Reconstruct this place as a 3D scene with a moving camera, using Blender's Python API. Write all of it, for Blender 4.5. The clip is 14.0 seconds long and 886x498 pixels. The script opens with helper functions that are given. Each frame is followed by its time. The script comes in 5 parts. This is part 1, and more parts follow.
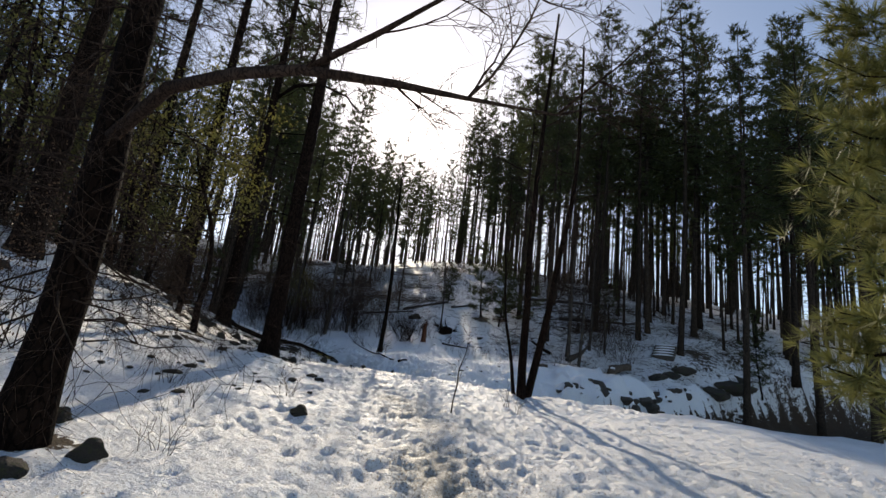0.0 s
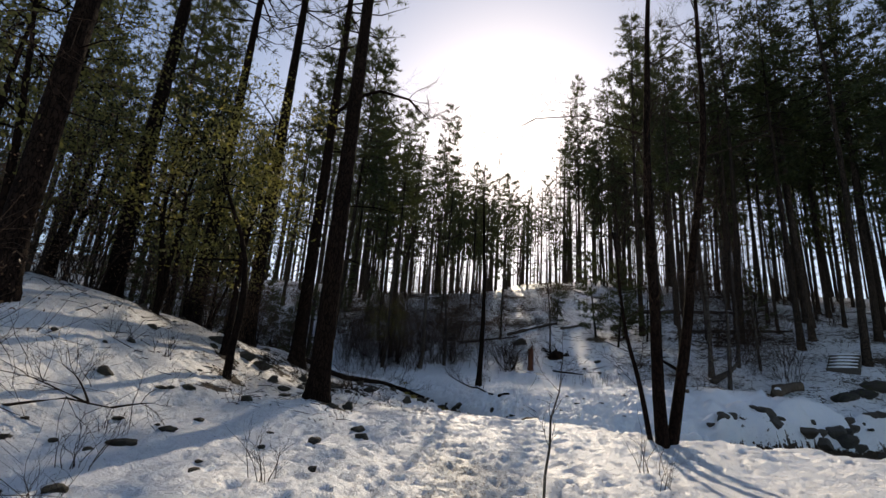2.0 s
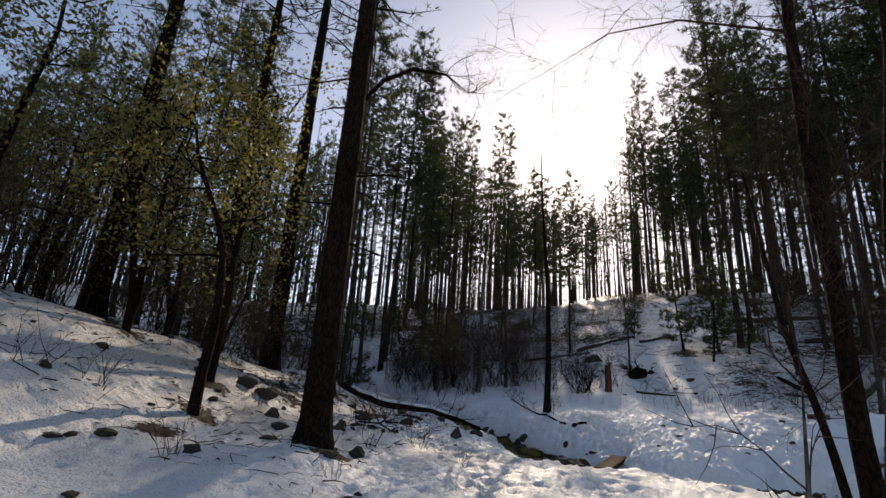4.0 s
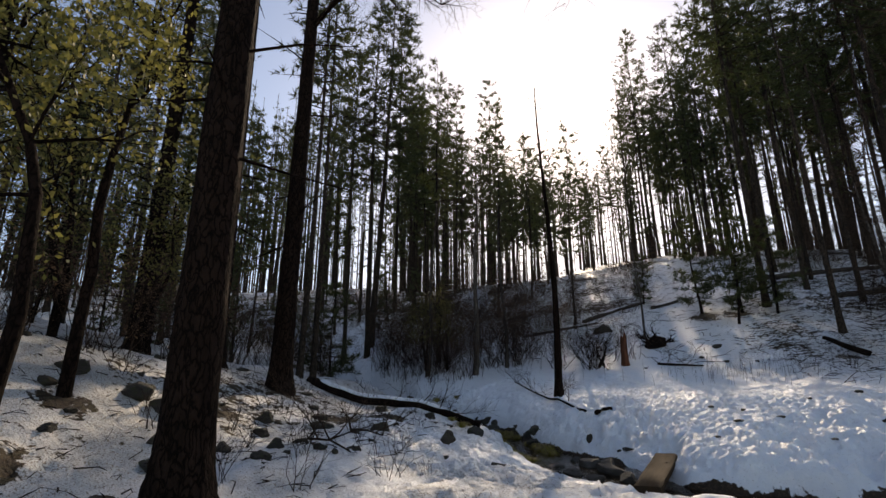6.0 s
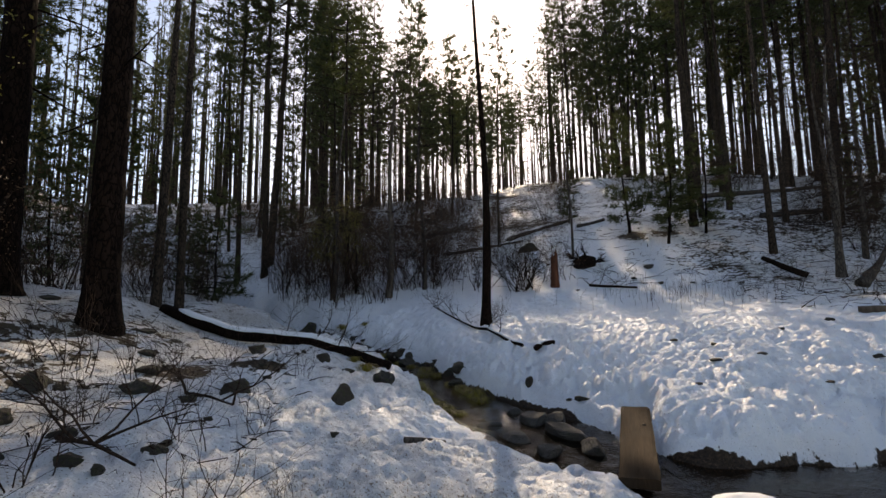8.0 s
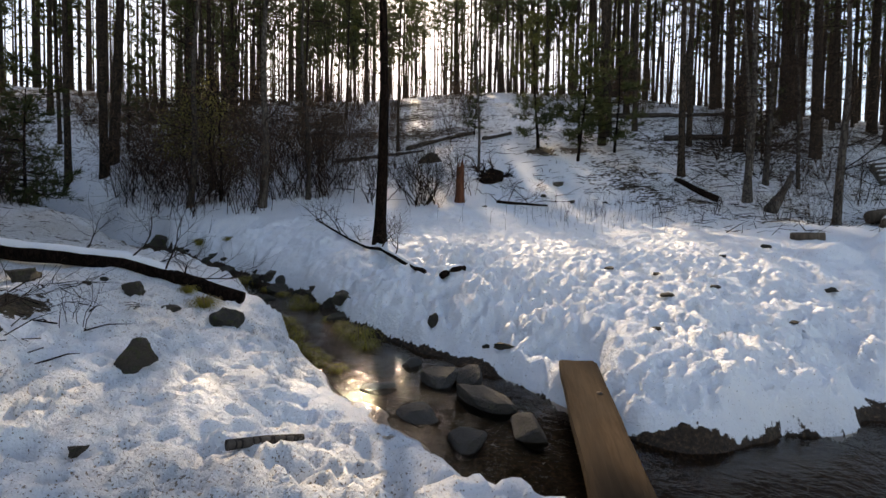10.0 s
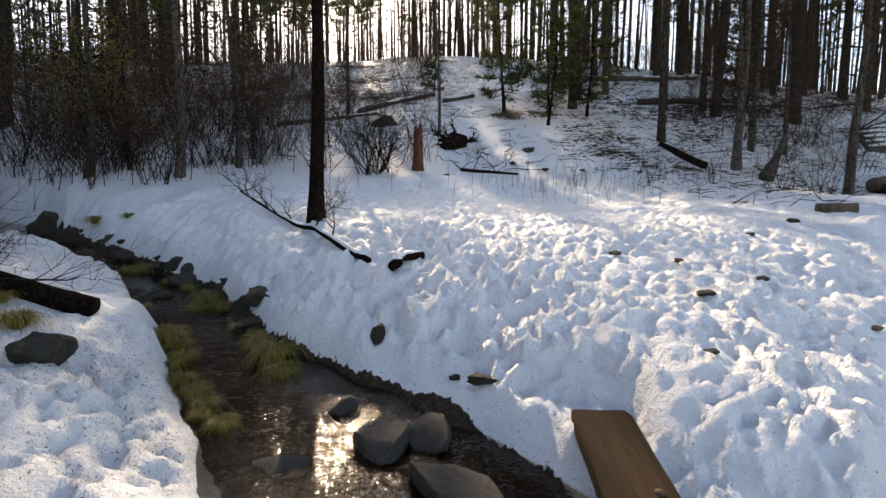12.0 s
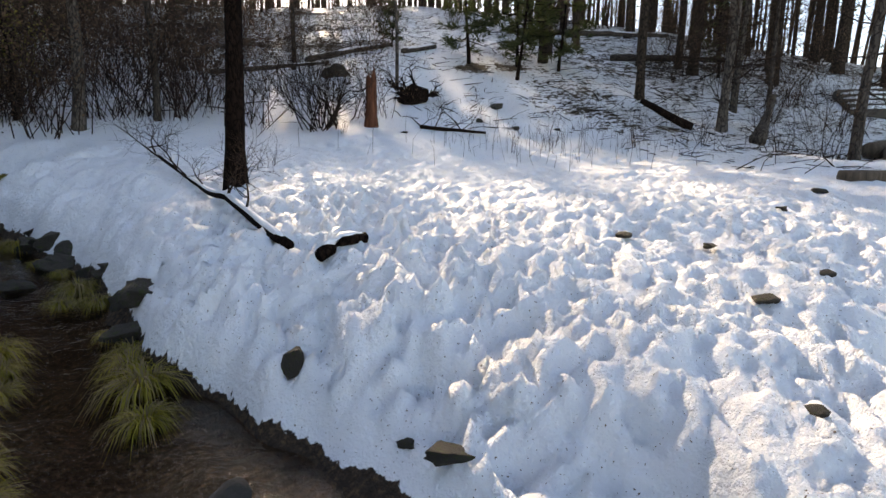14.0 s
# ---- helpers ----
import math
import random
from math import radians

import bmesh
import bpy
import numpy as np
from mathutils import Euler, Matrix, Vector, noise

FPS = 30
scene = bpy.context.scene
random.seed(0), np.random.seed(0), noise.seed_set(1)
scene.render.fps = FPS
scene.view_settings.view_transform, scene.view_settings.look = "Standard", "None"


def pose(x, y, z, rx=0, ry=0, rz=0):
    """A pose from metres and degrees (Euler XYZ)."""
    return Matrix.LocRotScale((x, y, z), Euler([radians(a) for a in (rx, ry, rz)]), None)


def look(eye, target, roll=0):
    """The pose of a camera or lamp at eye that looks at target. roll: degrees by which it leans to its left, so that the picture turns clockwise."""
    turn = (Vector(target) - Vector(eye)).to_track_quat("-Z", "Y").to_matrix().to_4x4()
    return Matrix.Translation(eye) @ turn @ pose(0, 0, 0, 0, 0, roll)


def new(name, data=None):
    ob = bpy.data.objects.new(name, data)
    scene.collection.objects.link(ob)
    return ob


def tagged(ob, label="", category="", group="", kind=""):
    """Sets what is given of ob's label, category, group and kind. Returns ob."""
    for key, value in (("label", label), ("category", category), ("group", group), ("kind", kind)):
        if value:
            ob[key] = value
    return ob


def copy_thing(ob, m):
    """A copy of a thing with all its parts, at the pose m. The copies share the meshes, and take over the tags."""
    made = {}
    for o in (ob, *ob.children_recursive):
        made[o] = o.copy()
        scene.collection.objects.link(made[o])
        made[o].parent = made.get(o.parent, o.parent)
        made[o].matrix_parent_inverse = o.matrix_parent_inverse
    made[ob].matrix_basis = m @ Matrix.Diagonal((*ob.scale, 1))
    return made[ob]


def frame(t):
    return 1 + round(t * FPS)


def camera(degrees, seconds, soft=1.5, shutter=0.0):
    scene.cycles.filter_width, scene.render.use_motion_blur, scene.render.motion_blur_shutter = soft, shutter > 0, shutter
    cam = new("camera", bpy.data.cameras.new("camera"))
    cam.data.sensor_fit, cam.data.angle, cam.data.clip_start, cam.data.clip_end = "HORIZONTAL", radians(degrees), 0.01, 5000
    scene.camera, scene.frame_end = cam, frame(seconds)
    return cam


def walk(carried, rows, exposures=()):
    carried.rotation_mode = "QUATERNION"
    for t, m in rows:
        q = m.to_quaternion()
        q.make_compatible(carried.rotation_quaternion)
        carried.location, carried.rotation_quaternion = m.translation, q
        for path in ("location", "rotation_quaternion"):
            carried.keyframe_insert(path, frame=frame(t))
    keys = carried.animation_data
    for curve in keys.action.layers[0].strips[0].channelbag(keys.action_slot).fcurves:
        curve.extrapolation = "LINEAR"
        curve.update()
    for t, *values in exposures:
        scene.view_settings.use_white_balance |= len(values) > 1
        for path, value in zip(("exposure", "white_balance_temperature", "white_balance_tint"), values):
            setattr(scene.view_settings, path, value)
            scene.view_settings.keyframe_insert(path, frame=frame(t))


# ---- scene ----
cam = camera(82.0, 14.0)
PATH = [
    (0, (1.541, -7.796, 0.214), (1.868, -5.886, 0.709), 7.1),
    (0.5, (1.832, -6.964, 0.272), (2.043, -5.048, 0.807), 6.1),
    (1, (2.109, -6.137, 0.340), (2.221, -4.220, 0.902), 6.0),
    (1.5, (2.370, -5.318, 0.435), (2.403, -3.397, 0.994), 4.8),
    (2, (2.596, -4.534, 0.522), (2.504, -2.617, 1.086), 4.2),
    (2.5, (2.741, -3.747, 0.609), (2.511, -1.853, 1.206), 4.1),
    (5, (2.754, 0.470, 0.958), (2.417, 2.340, 1.583), 3.6),
    (5.5, (2.618, 1.292, 1.056), (2.306, 3.184, 1.627), 2.7),
    (6, (2.531, 2.095, 1.163), (2.229, 3.993, 1.719), -0.1),
    (6.5, (2.520, 2.825, 1.250), (2.052, 4.686, 1.811), -1.2),
    (7, (2.495, 3.601, 1.332), (1.996, 5.467, 1.847), -1.6),
    (7.5, (2.413, 4.465, 1.436), (2.144, 6.408, 1.826), -1.8),
    (8, (2.318, 5.320, 1.488), (2.329, 7.305, 1.733), -0.7),
    (10.5, (2.698, 8.331, 1.473), (3.138, 10.280, 1.376), 0.7),
    (11, (2.851, 8.847, 1.476), (3.324, 10.788, 1.377), 0.6),
    (11.5, (2.981, 9.298, 1.492), (3.500, 11.224, 1.358), 0.6),
    (12, (3.099, 9.773, 1.487), (3.662, 11.683, 1.300), 0.5),
    (12.5, (3.256, 10.212, 1.483), (3.884, 12.094, 1.233), 1.0),
    (13, (3.392, 10.643, 1.463), (4.083, 12.495, 1.157), 0.8),
    (13.5, (3.573, 10.932, 1.453), (4.277, 12.776, 1.131), 1.2),
    (14, (3.620, 11.231, 1.488), (4.322, 13.074, 1.158), 1.1),
]
# how the clip's camera opens up once the sun leaves its picture: seconds, stops, kelvin, tint
EXPOSURE = [(0, 0.2, 7450, 10), (2.5, 0.22, 7900, 13), (5.0, 0.42, 8200, 14), (7.0, 0.62, 8500, 15), (8.0, 0.78, 8700, 15), (10.5, 1.35, 9100, 15), (12, 1.5, 9200, 15), (14, 1.68, 9200, 15)]
walk(cam, [(t, look(eye, goal, lean)) for t, eye, goal, lean in PATH], EXPOSURE)

# ---- sky and sun ----
SUN_AZ, SUN_EL = radians(4.4), radians(28.2)      # clockwise from +y, above the horizon
world = bpy.data.worlds.new("sky")
scene.world = world
world.use_nodes = True
wn = world.node_tree
sky = wn.nodes.new("ShaderNodeTexSky")
sky.sky_type, sky.sun_disc = "NISHITA", False
sky.sun_elevation, sky.sun_rotation = SUN_EL, SUN_AZ
sky.altitude, sky.air_density, sky.dust_density, sky.ozone_density = 1900, 1.0, 2.6, 2.0
wn.links.new(sky.outputs[0], wn.nodes["Background"].inputs[0])
wn.nodes["Background"].inputs[1].default_value = 0.15
sun = new("sun", bpy.data.lights.new("sun", "SUN"))
sun.data.energy, sun.data.angle, sun.data.color = 3.2, radians(0.55), (1.0, 0.93, 0.82)
sun.matrix_world = look((0, 0, 60), (-math.sin(SUN_AZ) * math.cos(SUN_EL) * 10, -math.cos(SUN_AZ) * math.cos(SUN_EL) * 10, 60 - 10 * math.sin(SUN_EL)))


# ---- materials ----
class Nodes:
    """A short way to write node materials."""

    def __init__(self, name):
        self.mat = bpy.data.materials.new(name)
        self.mat.use_nodes = True
        self.tree = self.mat.node_tree
        self.bsdf = self.tree.nodes["Principled BSDF"]
        self.out = self.tree.nodes["Material Output"]

    def node(self, kind, **values):
        n = self.tree.nodes.new(kind)
        for k, v in values.items():
            n.inputs[k.replace("_", " ")].default_value = v
        return n

    def link(self, a, b):
        self.tree.links.new(a, b)

    def coords(self, scale=(1, 1, 1), space="Object"):
        tc, mp = self.node("ShaderNodeTexCoord"), self.node("ShaderNodeMapping")
        mp.inputs["Scale"].default_value = scale
        self.link(tc.outputs[space], mp.inputs[0])
        return mp.outputs[0]

    def noise(self, where, scale, detail=6, rough=0.6, distort=0.0):
        n = self.node("ShaderNodeTexNoise", Scale=scale, Detail=detail, Roughness=rough, Distortion=distort)
        self.link(where, n.inputs["Vector"])
        return n.outputs[0]

    def ramp(self, value, stops):
        n = self.node("ShaderNodeValToRGB")
        e = n.color_ramp.elements
        while len(e) < len(stops):
            e.new(0.5)
        for el, (p, c) in zip(e, stops):
            el.position, el.color = p, (*c, 1)
        self.link(value, n.inputs[0])
        return n.outputs[0]

    def mix(self, fac, a, b, blend="MIX"):
        n = self.tree.nodes.new("ShaderNodeMix")
        n.data_type, n.blend_type = "RGBA", blend
        for v, i in ((fac, 0), (a, 6), (b, 7)):
            if isinstance(v, (float, int)):
                n.inputs[i].default_value = v
            elif isinstance(v, tuple):
                n.inputs[i].default_value = (*v, 1)
            else:
                self.link(v, n.inputs[i])
        return n.outputs[2]

    def math(self, op, a, b=0.0):
        n = self.tree.nodes.new("ShaderNodeMath")
        n.operation = op
        for v, i in ((a, 0), (b, 1)):
            if isinstance(v, (float, int)):
                n.inputs[i].default_value = v
            else:
                self.link(v, n.inputs[i])
        return n.outputs[0]

    def bump(self, value, strength, distance):
        n = self.node("ShaderNodeBump", Strength=strength, Distance=distance)
        self.link(value, n.inputs["Height"])
        self.link(n.outputs[0], self.bsdf.inputs["Normal"])

    def set(self, color=None, rough=None, metal=0.0, spec=0.5):
        for v, key in ((color, "Base Color"), (rough, "Roughness")):
            if v is None:
                continue
            if isinstance(v, tuple):
                self.bsdf.inputs[key].default_value = (*v, 1)
            elif isinstance(v, (float, int)):
                self.bsdf.inputs[key].default_value = v
            else:
                self.link(v, self.bsdf.inputs[key])
        self.bsdf.inputs["Metallic"].default_value = metal
        self.bsdf.inputs["Specular IOR Level"].default_value = spec
        return self.mat


def ground_material():
    m = Nodes("snowy_ground")
    p = m.coords()
    bare = m.node("ShaderNodeAttribute")
    bare.attribute_name = "bare"
    dirt_shade = m.node("ShaderNodeAttribute")
    dirt_shade.attribute_name = "dirt_shade"
    wet_shade = m.node("ShaderNodeAttribute")
    wet_shade.attribute_name = "wet_shade"
    fine, mid = m.noise(p, 9, 6, 0.62), m.noise(p, 3.2, 6, 0.62, 0.4)
    grain = m.noise(p, 90, 3, 0.6)
    edge = m.math("ADD", bare.outputs["Fac"], m.math("MULTIPLY", m.math("SUBTRACT", m.math("ADD", m.math("MULTIPLY", mid, 0.5), m.math("MULTIPLY", fine, 0.5)), 0.5), 2.6))
    mask = m.ramp(edge, [(0.46, (0, 0, 0)), (0.54, (1, 1, 1))])
    litter = m.ramp(m.noise(p, 38, 5, 0.75), [(0.25, (0.012, 0.009, 0.006)), (0.5, (0.05, 0.032, 0.02)), (0.75, (0.13, 0.085, 0.05))])
    litter = m.mix(m.ramp(mid, [(0.5, (0, 0, 0)), (0.75, (0.6, 0.6, 0.6))]), litter, (0.06, 0.055, 0.02))
    mud = m.ramp(m.noise(p, 26, 6, 0.72), [(0.3, (0.008, 0.005, 0.0035)), (0.52, (0.042, 0.025, 0.015)), (0.72, (0.15, 0.09, 0.05))])
    litter = m.mix(m.math("MULTIPLY", wet_shade.outputs["Fac"], 0.9), litter, mud)
    snow = m.mix(m.ramp(mid, [(0.3, (0, 0, 0)), (0.7, (1, 1, 1))]), (0.80, 0.83, 0.88), (0.88, 0.89, 0.91))
    specks = m.ramp(m.math("ADD", m.noise(p, 55, 2, 0.5), m.math("MULTIPLY", dirt_shade.outputs["Fac"], 0.16)), [(0.68, (0, 0, 0)), (0.74, (1, 1, 1))])
    snow = m.mix(specks, snow, (0.16, 0.11, 0.07))
    snow = m.mix(m.math("MULTIPLY", dirt_shade.outputs["Fac"], 0.55), snow, (0.42, 0.38, 0.31))
    m.bump(m.math("ADD", m.math("ADD", m.math("MULTIPLY", fine, 0.55), m.math("MULTIPLY", m.noise(p, 27, 4, 0.6), 0.32)), m.math("MULTIPLY", grain, 0.13)), 1.0, 0.085)
    m.bsdf.inputs["Subsurface Weight"].default_value = 0.35
    m.bsdf.inputs["Subsurface Radius"].default_value = (0.8, 0.9, 1.0)
    m.bsdf.inputs["Subsurface Scale"].default_value = 0.04
    return m.set(m.mix(mask, snow, litter), m.mix(mask, (0.55, 0.55, 0.55), (0.9, 0.9, 0.9)), spec=0.35)


def snow_material():
    m = Nodes("snow")
    p = m.coords()
    n = m.noise(p, 6, 6, 0.65)
    m.bump(m.noise(p, 22, 5, 0.7), 0.5, 0.03)
    return m.set(m.mix(n, (0.80, 0.83, 0.88), (0.88, 0.89, 0.91)), 0.55, spec=0.35)


def bark_material(name, dark, mid, light, stretch=0.25, scale=9.0, depth=0.03):
    m = Nodes(name)
    p = m.coords((1, 1, stretch))
    v = m.node("ShaderNodeTexVoronoi", Scale=scale)
    v.feature = "DISTANCE_TO_EDGE"
    w = m.node("ShaderNodeVectorMath")
    w.operation = "ADD"
    d = m.node("ShaderNodeTexNoise", Scale=scale * 0.8, Detail=5.0)
    m.link(p, d.inputs["Vector"])
    s = m.node("ShaderNodeVectorMath")
    s.operation = "SCALE"
    s.inputs["Scale"].default_value = 0.16
    m.link(d.outputs[1], s.inputs[0])
    m.link(p, w.inputs[0]), m.link(s.outputs[0], w.inputs[1])
    m.link(w.outputs[0], v.inputs["Vector"])
    fissure = m.ramp(v.outputs["Distance"], [(0.0, (0, 0, 0)), (0.16, (1, 1, 1))])
    plate = m.ramp(m.noise(p, 5, 7, 0.7), [(0.3, mid), (0.7, light)])
    info = m.node("ShaderNodeObjectInfo")
    plate = m.mix(m.math("MULTIPLY", info.outputs["Random"], 0.5), plate, dark)
    m.bump(m.math("ADD", v.outputs["Distance"], m.math("MULTIPLY", m.noise(p, 30, 5, 0.7), 0.35)), 0.9, depth)
    return m.set(m.mix(fissure, dark, plate), 0.95, spec=0.05)


def leaf_material(name, a, b, translucent=0.35):
    m = Nodes(name)
    geo, info = m.node("ShaderNodeNewGeometry"), m.node("ShaderNodeObjectInfo")
    f = m.math("ADD", m.math("MULTIPLY", geo.outputs["Random Per Island"], 0.65), m.math("MULTIPLY", info.outputs["Random"], 0.35))
    c = m.mix(f, a, b)
    m.set(c, 0.55, spec=0.35)
    t = m.node("ShaderNodeBsdfTranslucent")
    m.link(c, t.inputs[0])
    mixed = m.node("ShaderNodeMixShader", Fac=translucent)
    m.link(m.bsdf.outputs[0], mixed.inputs[1]), m.link(t.outputs[0], mixed.inputs[2])
    m.link(mixed.outputs[0], m.out.inputs[0])
    return m.mat


def rock_material(name, a, b, moss):
    m = Nodes(name)
    p = m.coords()
    n = m.noise(p, 7, 8, 0.68)
    info = m.node("ShaderNodeObjectInfo")
    c = m.mix(n, a, b)
    c = m.mix(m.math("MULTIPLY", info.outputs["Random"], 0.35), c, (0.10, 0.075, 0.055))
    c = m.mix(m.ramp(m.noise(p, 3, 5, 0.6), [(0.52, (0, 0, 0)), (0.66, (moss, moss, moss))]), c, (0.045, 0.055, 0.015))
    m.bump(m.math("ADD", n, m.math("MULTIPLY", m.noise(p, 40, 4, 0.7), 0.3)), 0.8, 0.04)
    return m.set(c, 0.8, spec=0.3)


def plank_material():
    m = Nodes("weathered_plank_wood")
    p = m.coords((14, 0.9, 6))
    g = m.noise(p, 2.2, 8, 0.7, 0.8)
    big = m.noise(m.coords((2.5, 0.8, 1)), 2.0, 5, 0.6)
    c = m.ramp(g, [(0.2, (0.016, 0.0095, 0.005)), (0.5, (0.045, 0.027, 0.0145)), (0.8, (0.08, 0.051, 0.03))])
    c = m.mix(m.ramp(big, [(0.42, (0.55, 0.55, 0.55)), (0.62, (0, 0, 0))]), c, (0.042, 0.029, 0.019))
    m.bump(g, 0.6, 0.012)
    return m.set(c, 0.9, spec=0.08)


def wood_material(name, a, b, c):
    m = Nodes(name)
    p = m.coords((9, 9, 0.8))
    g = m.noise(p, 2.4, 7, 0.7, 0.5)
    m.bump(g, 0.8, 0.02)
    return m.set(m.ramp(g, [(0.25, a), (0.5, b), (0.78, c)]), 0.85, spec=0.2)


def water_material():
    m = Nodes("creek_water")
    p = m.coords()
    b = m.node("ShaderNodeBump", Strength=0.4, Distance=0.03)
    m.link(m.math("ADD", m.noise(p, 7, 3, 0.5, 0.6), m.math("MULTIPLY", m.noise(p, 24, 2, 0.5, 0.5), 0.35)), b.inputs["Height"])
    gloss = m.node("ShaderNodeBsdfGlossy", Roughness=0.06)
    gloss.inputs[0].default_value = (0.75, 0.72, 0.7, 1)
    clear = m.node("ShaderNodeBsdfTransparent")
    clear.inputs[0].default_value = (0.86, 0.72, 0.58, 1)
    fr = m.node("ShaderNodeFresnel", IOR=1.33)
    m.link(b.outputs[0], gloss.inputs["Normal"]), m.link(b.outputs[0], fr.inputs["Normal"])
    mixed = m.node("ShaderNodeMixShader")
    m.link(fr.outputs[0], mixed.inputs[0]), m.link(clear.outputs[0], mixed.inputs[1]), m.link(gloss.outputs[0], mixed.inputs[2])
    m.link(mixed.outputs[0], m.out.inputs[0])
    return m.mat


GROUND, SNOW, WATER = ground_material(), snow_material(), water_material()
# near-black bark has its backlight painted in; the hill copy is lighter
BACKLIT_BARK = bark_material("backlit_bark", (0.003, 0.002, 0.0017), (0.011, 0.007, 0.0054), (0.034, 0.02, 0.0145), 0.4, 15.0)
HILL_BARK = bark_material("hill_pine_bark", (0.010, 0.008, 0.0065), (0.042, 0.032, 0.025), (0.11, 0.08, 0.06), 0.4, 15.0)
GREY_BARK = bark_material("grey_bark", (0.02, 0.016, 0.014), (0.065, 0.054, 0.045), (0.17, 0.145, 0.125), 0.4, 14, 0.015)
TWIG = bark_material("twig_bark", (0.015, 0.010, 0.008), (0.04, 0.026, 0.02), (0.08, 0.054, 0.04), 0.5, 20, 0.006)
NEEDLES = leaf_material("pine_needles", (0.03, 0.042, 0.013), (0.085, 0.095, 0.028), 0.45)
# brighter copy for the near pine, sunlight mixed into its yellow-green
SUNLIT_NEEDLES = leaf_material("sunlit_pine_needles", (0.11, 0.13, 0.035), (0.26, 0.24, 0.075))
LEAVES = leaf_material("olive_oak_leaves", (0.09, 0.095, 0.025), (0.26, 0.225, 0.06), 0.5)
BROWN_LEAVES = leaf_material("dry_brown_leaves", (0.06, 0.035, 0.02), (0.14, 0.08, 0.045), 0.3)
GRASS = leaf_material("creek_grass", (0.16, 0.155, 0.015), (0.45, 0.37, 0.05), 0.45)
STRAW = leaf_material("dry_straw", (0.17, 0.12, 0.05), (0.34, 0.26, 0.13), 0.4)
ROCK = rock_material("creek_rock", (0.03, 0.027, 0.024), (0.105, 0.095, 0.085), 0.25)
MOSSY = rock_material("mossy_rock", (0.018, 0.016, 0.014), (0.06, 0.054, 0.048), 0.9)
PLANK = plank_material()
STUMP_WOOD = wood_material("red_stump_wood", (0.02, 0.008, 0.005), (0.10, 0.035, 0.018), (0.22, 0.085, 0.045))
LOG_WOOD = wood_material("grey_log_wood", (0.03, 0.022, 0.017), (0.10, 0.075, 0.055), (0.20, 0.155, 0.115))


# ---- building ----
class Geo:
    """Gathers vertices and faces of one mesh."""

    def __init__(self):
        self.v, self.f = [], []

    def tube(self, pts, radii, sides=6, cap=True, wobble=0.0, rng=random):
        pts = [Vector(p) for p in pts]
        base = len(self.v)
        for i, p in enumerate(pts):
            d = (pts[min(i + 1, len(pts) - 1)] - pts[max(i - 1, 0)])
            d = d.normalized() if d.length > 1e-9 else Vector((0, 0, 1))
            a = d.cross(Vector((1, 0, 0)) if abs(d.x) < 0.8 else Vector((0, 1, 0))).normalized()
            b = d.cross(a)
            for k in range(sides):
                t = 2 * math.pi * k / sides
                r = radii[i] * (1 + (wobble * (rng.random() - 0.5) if wobble else 0))
                self.v.append(tuple(p + (a * math.cos(t) + b * math.sin(t)) * r))
        for i in range(len(pts) - 1):
            for k in range(sides):
                o, q = base + i * sides, (k + 1) % sides
                self.f.append((o + k, o + q, o + sides + q, o + sides + k))
        if cap:
            self.f.append(tuple(range(base, base + sides))[::-1])
            self.f.append(tuple(range(base + (len(pts) - 1) * sides, base + len(pts) * sides)))
        return self

    def add(self, verts, faces):
        o = len(self.v)
        self.v += [tuple(p) for p in verts]
        self.f += [tuple(i + o for i in f) for f in faces]
        return self

    def mesh(self, name, material, smooth=True):
        me = bpy.data.meshes.new(name)
        me.from_pydata(self.v, [], self.f)
        me.materials.append(material)
        if smooth:
            me.polygons.foreach_set("use_smooth", [True] * len(me.polygons))
        me.update()
        return me


def blades_mesh(name, material, origins, dirs, length, width, seed):
    """One triangle for each needle or leaf, from its origin along its way."""
    rng = np.random.RandomState(seed)
    n = len(origins)
    dirs = dirs / (np.linalg.norm(dirs, axis=1, keepdims=True) + 1e-9)
    side = np.cross(dirs, rng.normal(size=(n, 3)))
    side /= np.linalg.norm(side, axis=1, keepdims=True) + 1e-9
    ln = length * rng.uniform(0.7, 1.25, (n, 1))
    w = width * rng.uniform(0.7, 1.3, (n, 1)) * 0.5
    v = np.stack([origins - side * w, origins + side * w, origins + dirs * ln], 1).reshape(-1, 3)
    me = bpy.data.meshes.new(name)
    me.from_pydata(v.tolist(), [], np.arange(3 * n).reshape(-1, 3).tolist())
    me.materials.append(material)
    me.update()
    return me


def leaves_mesh(name, material, origins, size, seed):
    """Four-cornered leaves turned every way."""
    rng = np.random.RandomState(seed)
    n = len(origins)
    d = rng.normal(size=(n, 3))
    d /= np.linalg.norm(d, axis=1, keepdims=True)
    s = np.cross(d, rng.normal(size=(n, 3)))
    s /= np.linalg.norm(s, axis=1, keepdims=True)
    k = size * rng.uniform(0.6, 1.3, (n, 1))
    v = np.stack([origins, origins + d * k * 0.5 + s * k * 0.28, origins + d * k, origins + d * k * 0.5 - s * k * 0.28], 1).reshape(-1, 3)
    me = bpy.data.meshes.new(name)
    me.from_pydata(v.tolist(), [], np.arange(4 * n).reshape(-1, 4).tolist())
    me.materials.append(material)
    me.update()
    return me


def thing(name, label, category, group="", at=(0, 0, 0)):
    ob = tagged(new(name), label, category, group)
    ob.location = at
    return ob


FINE = {"branchwork", "twig_mass", "brushwood", "green_tuft", "dry_tuft", "dry_foliage", "splinters", "needles"}


def part(name, me, parent, label=""):
    ob = new(name, me)
    ob.parent = parent
    return tagged(ob, label, kind="stuff" if name in FINE else "")


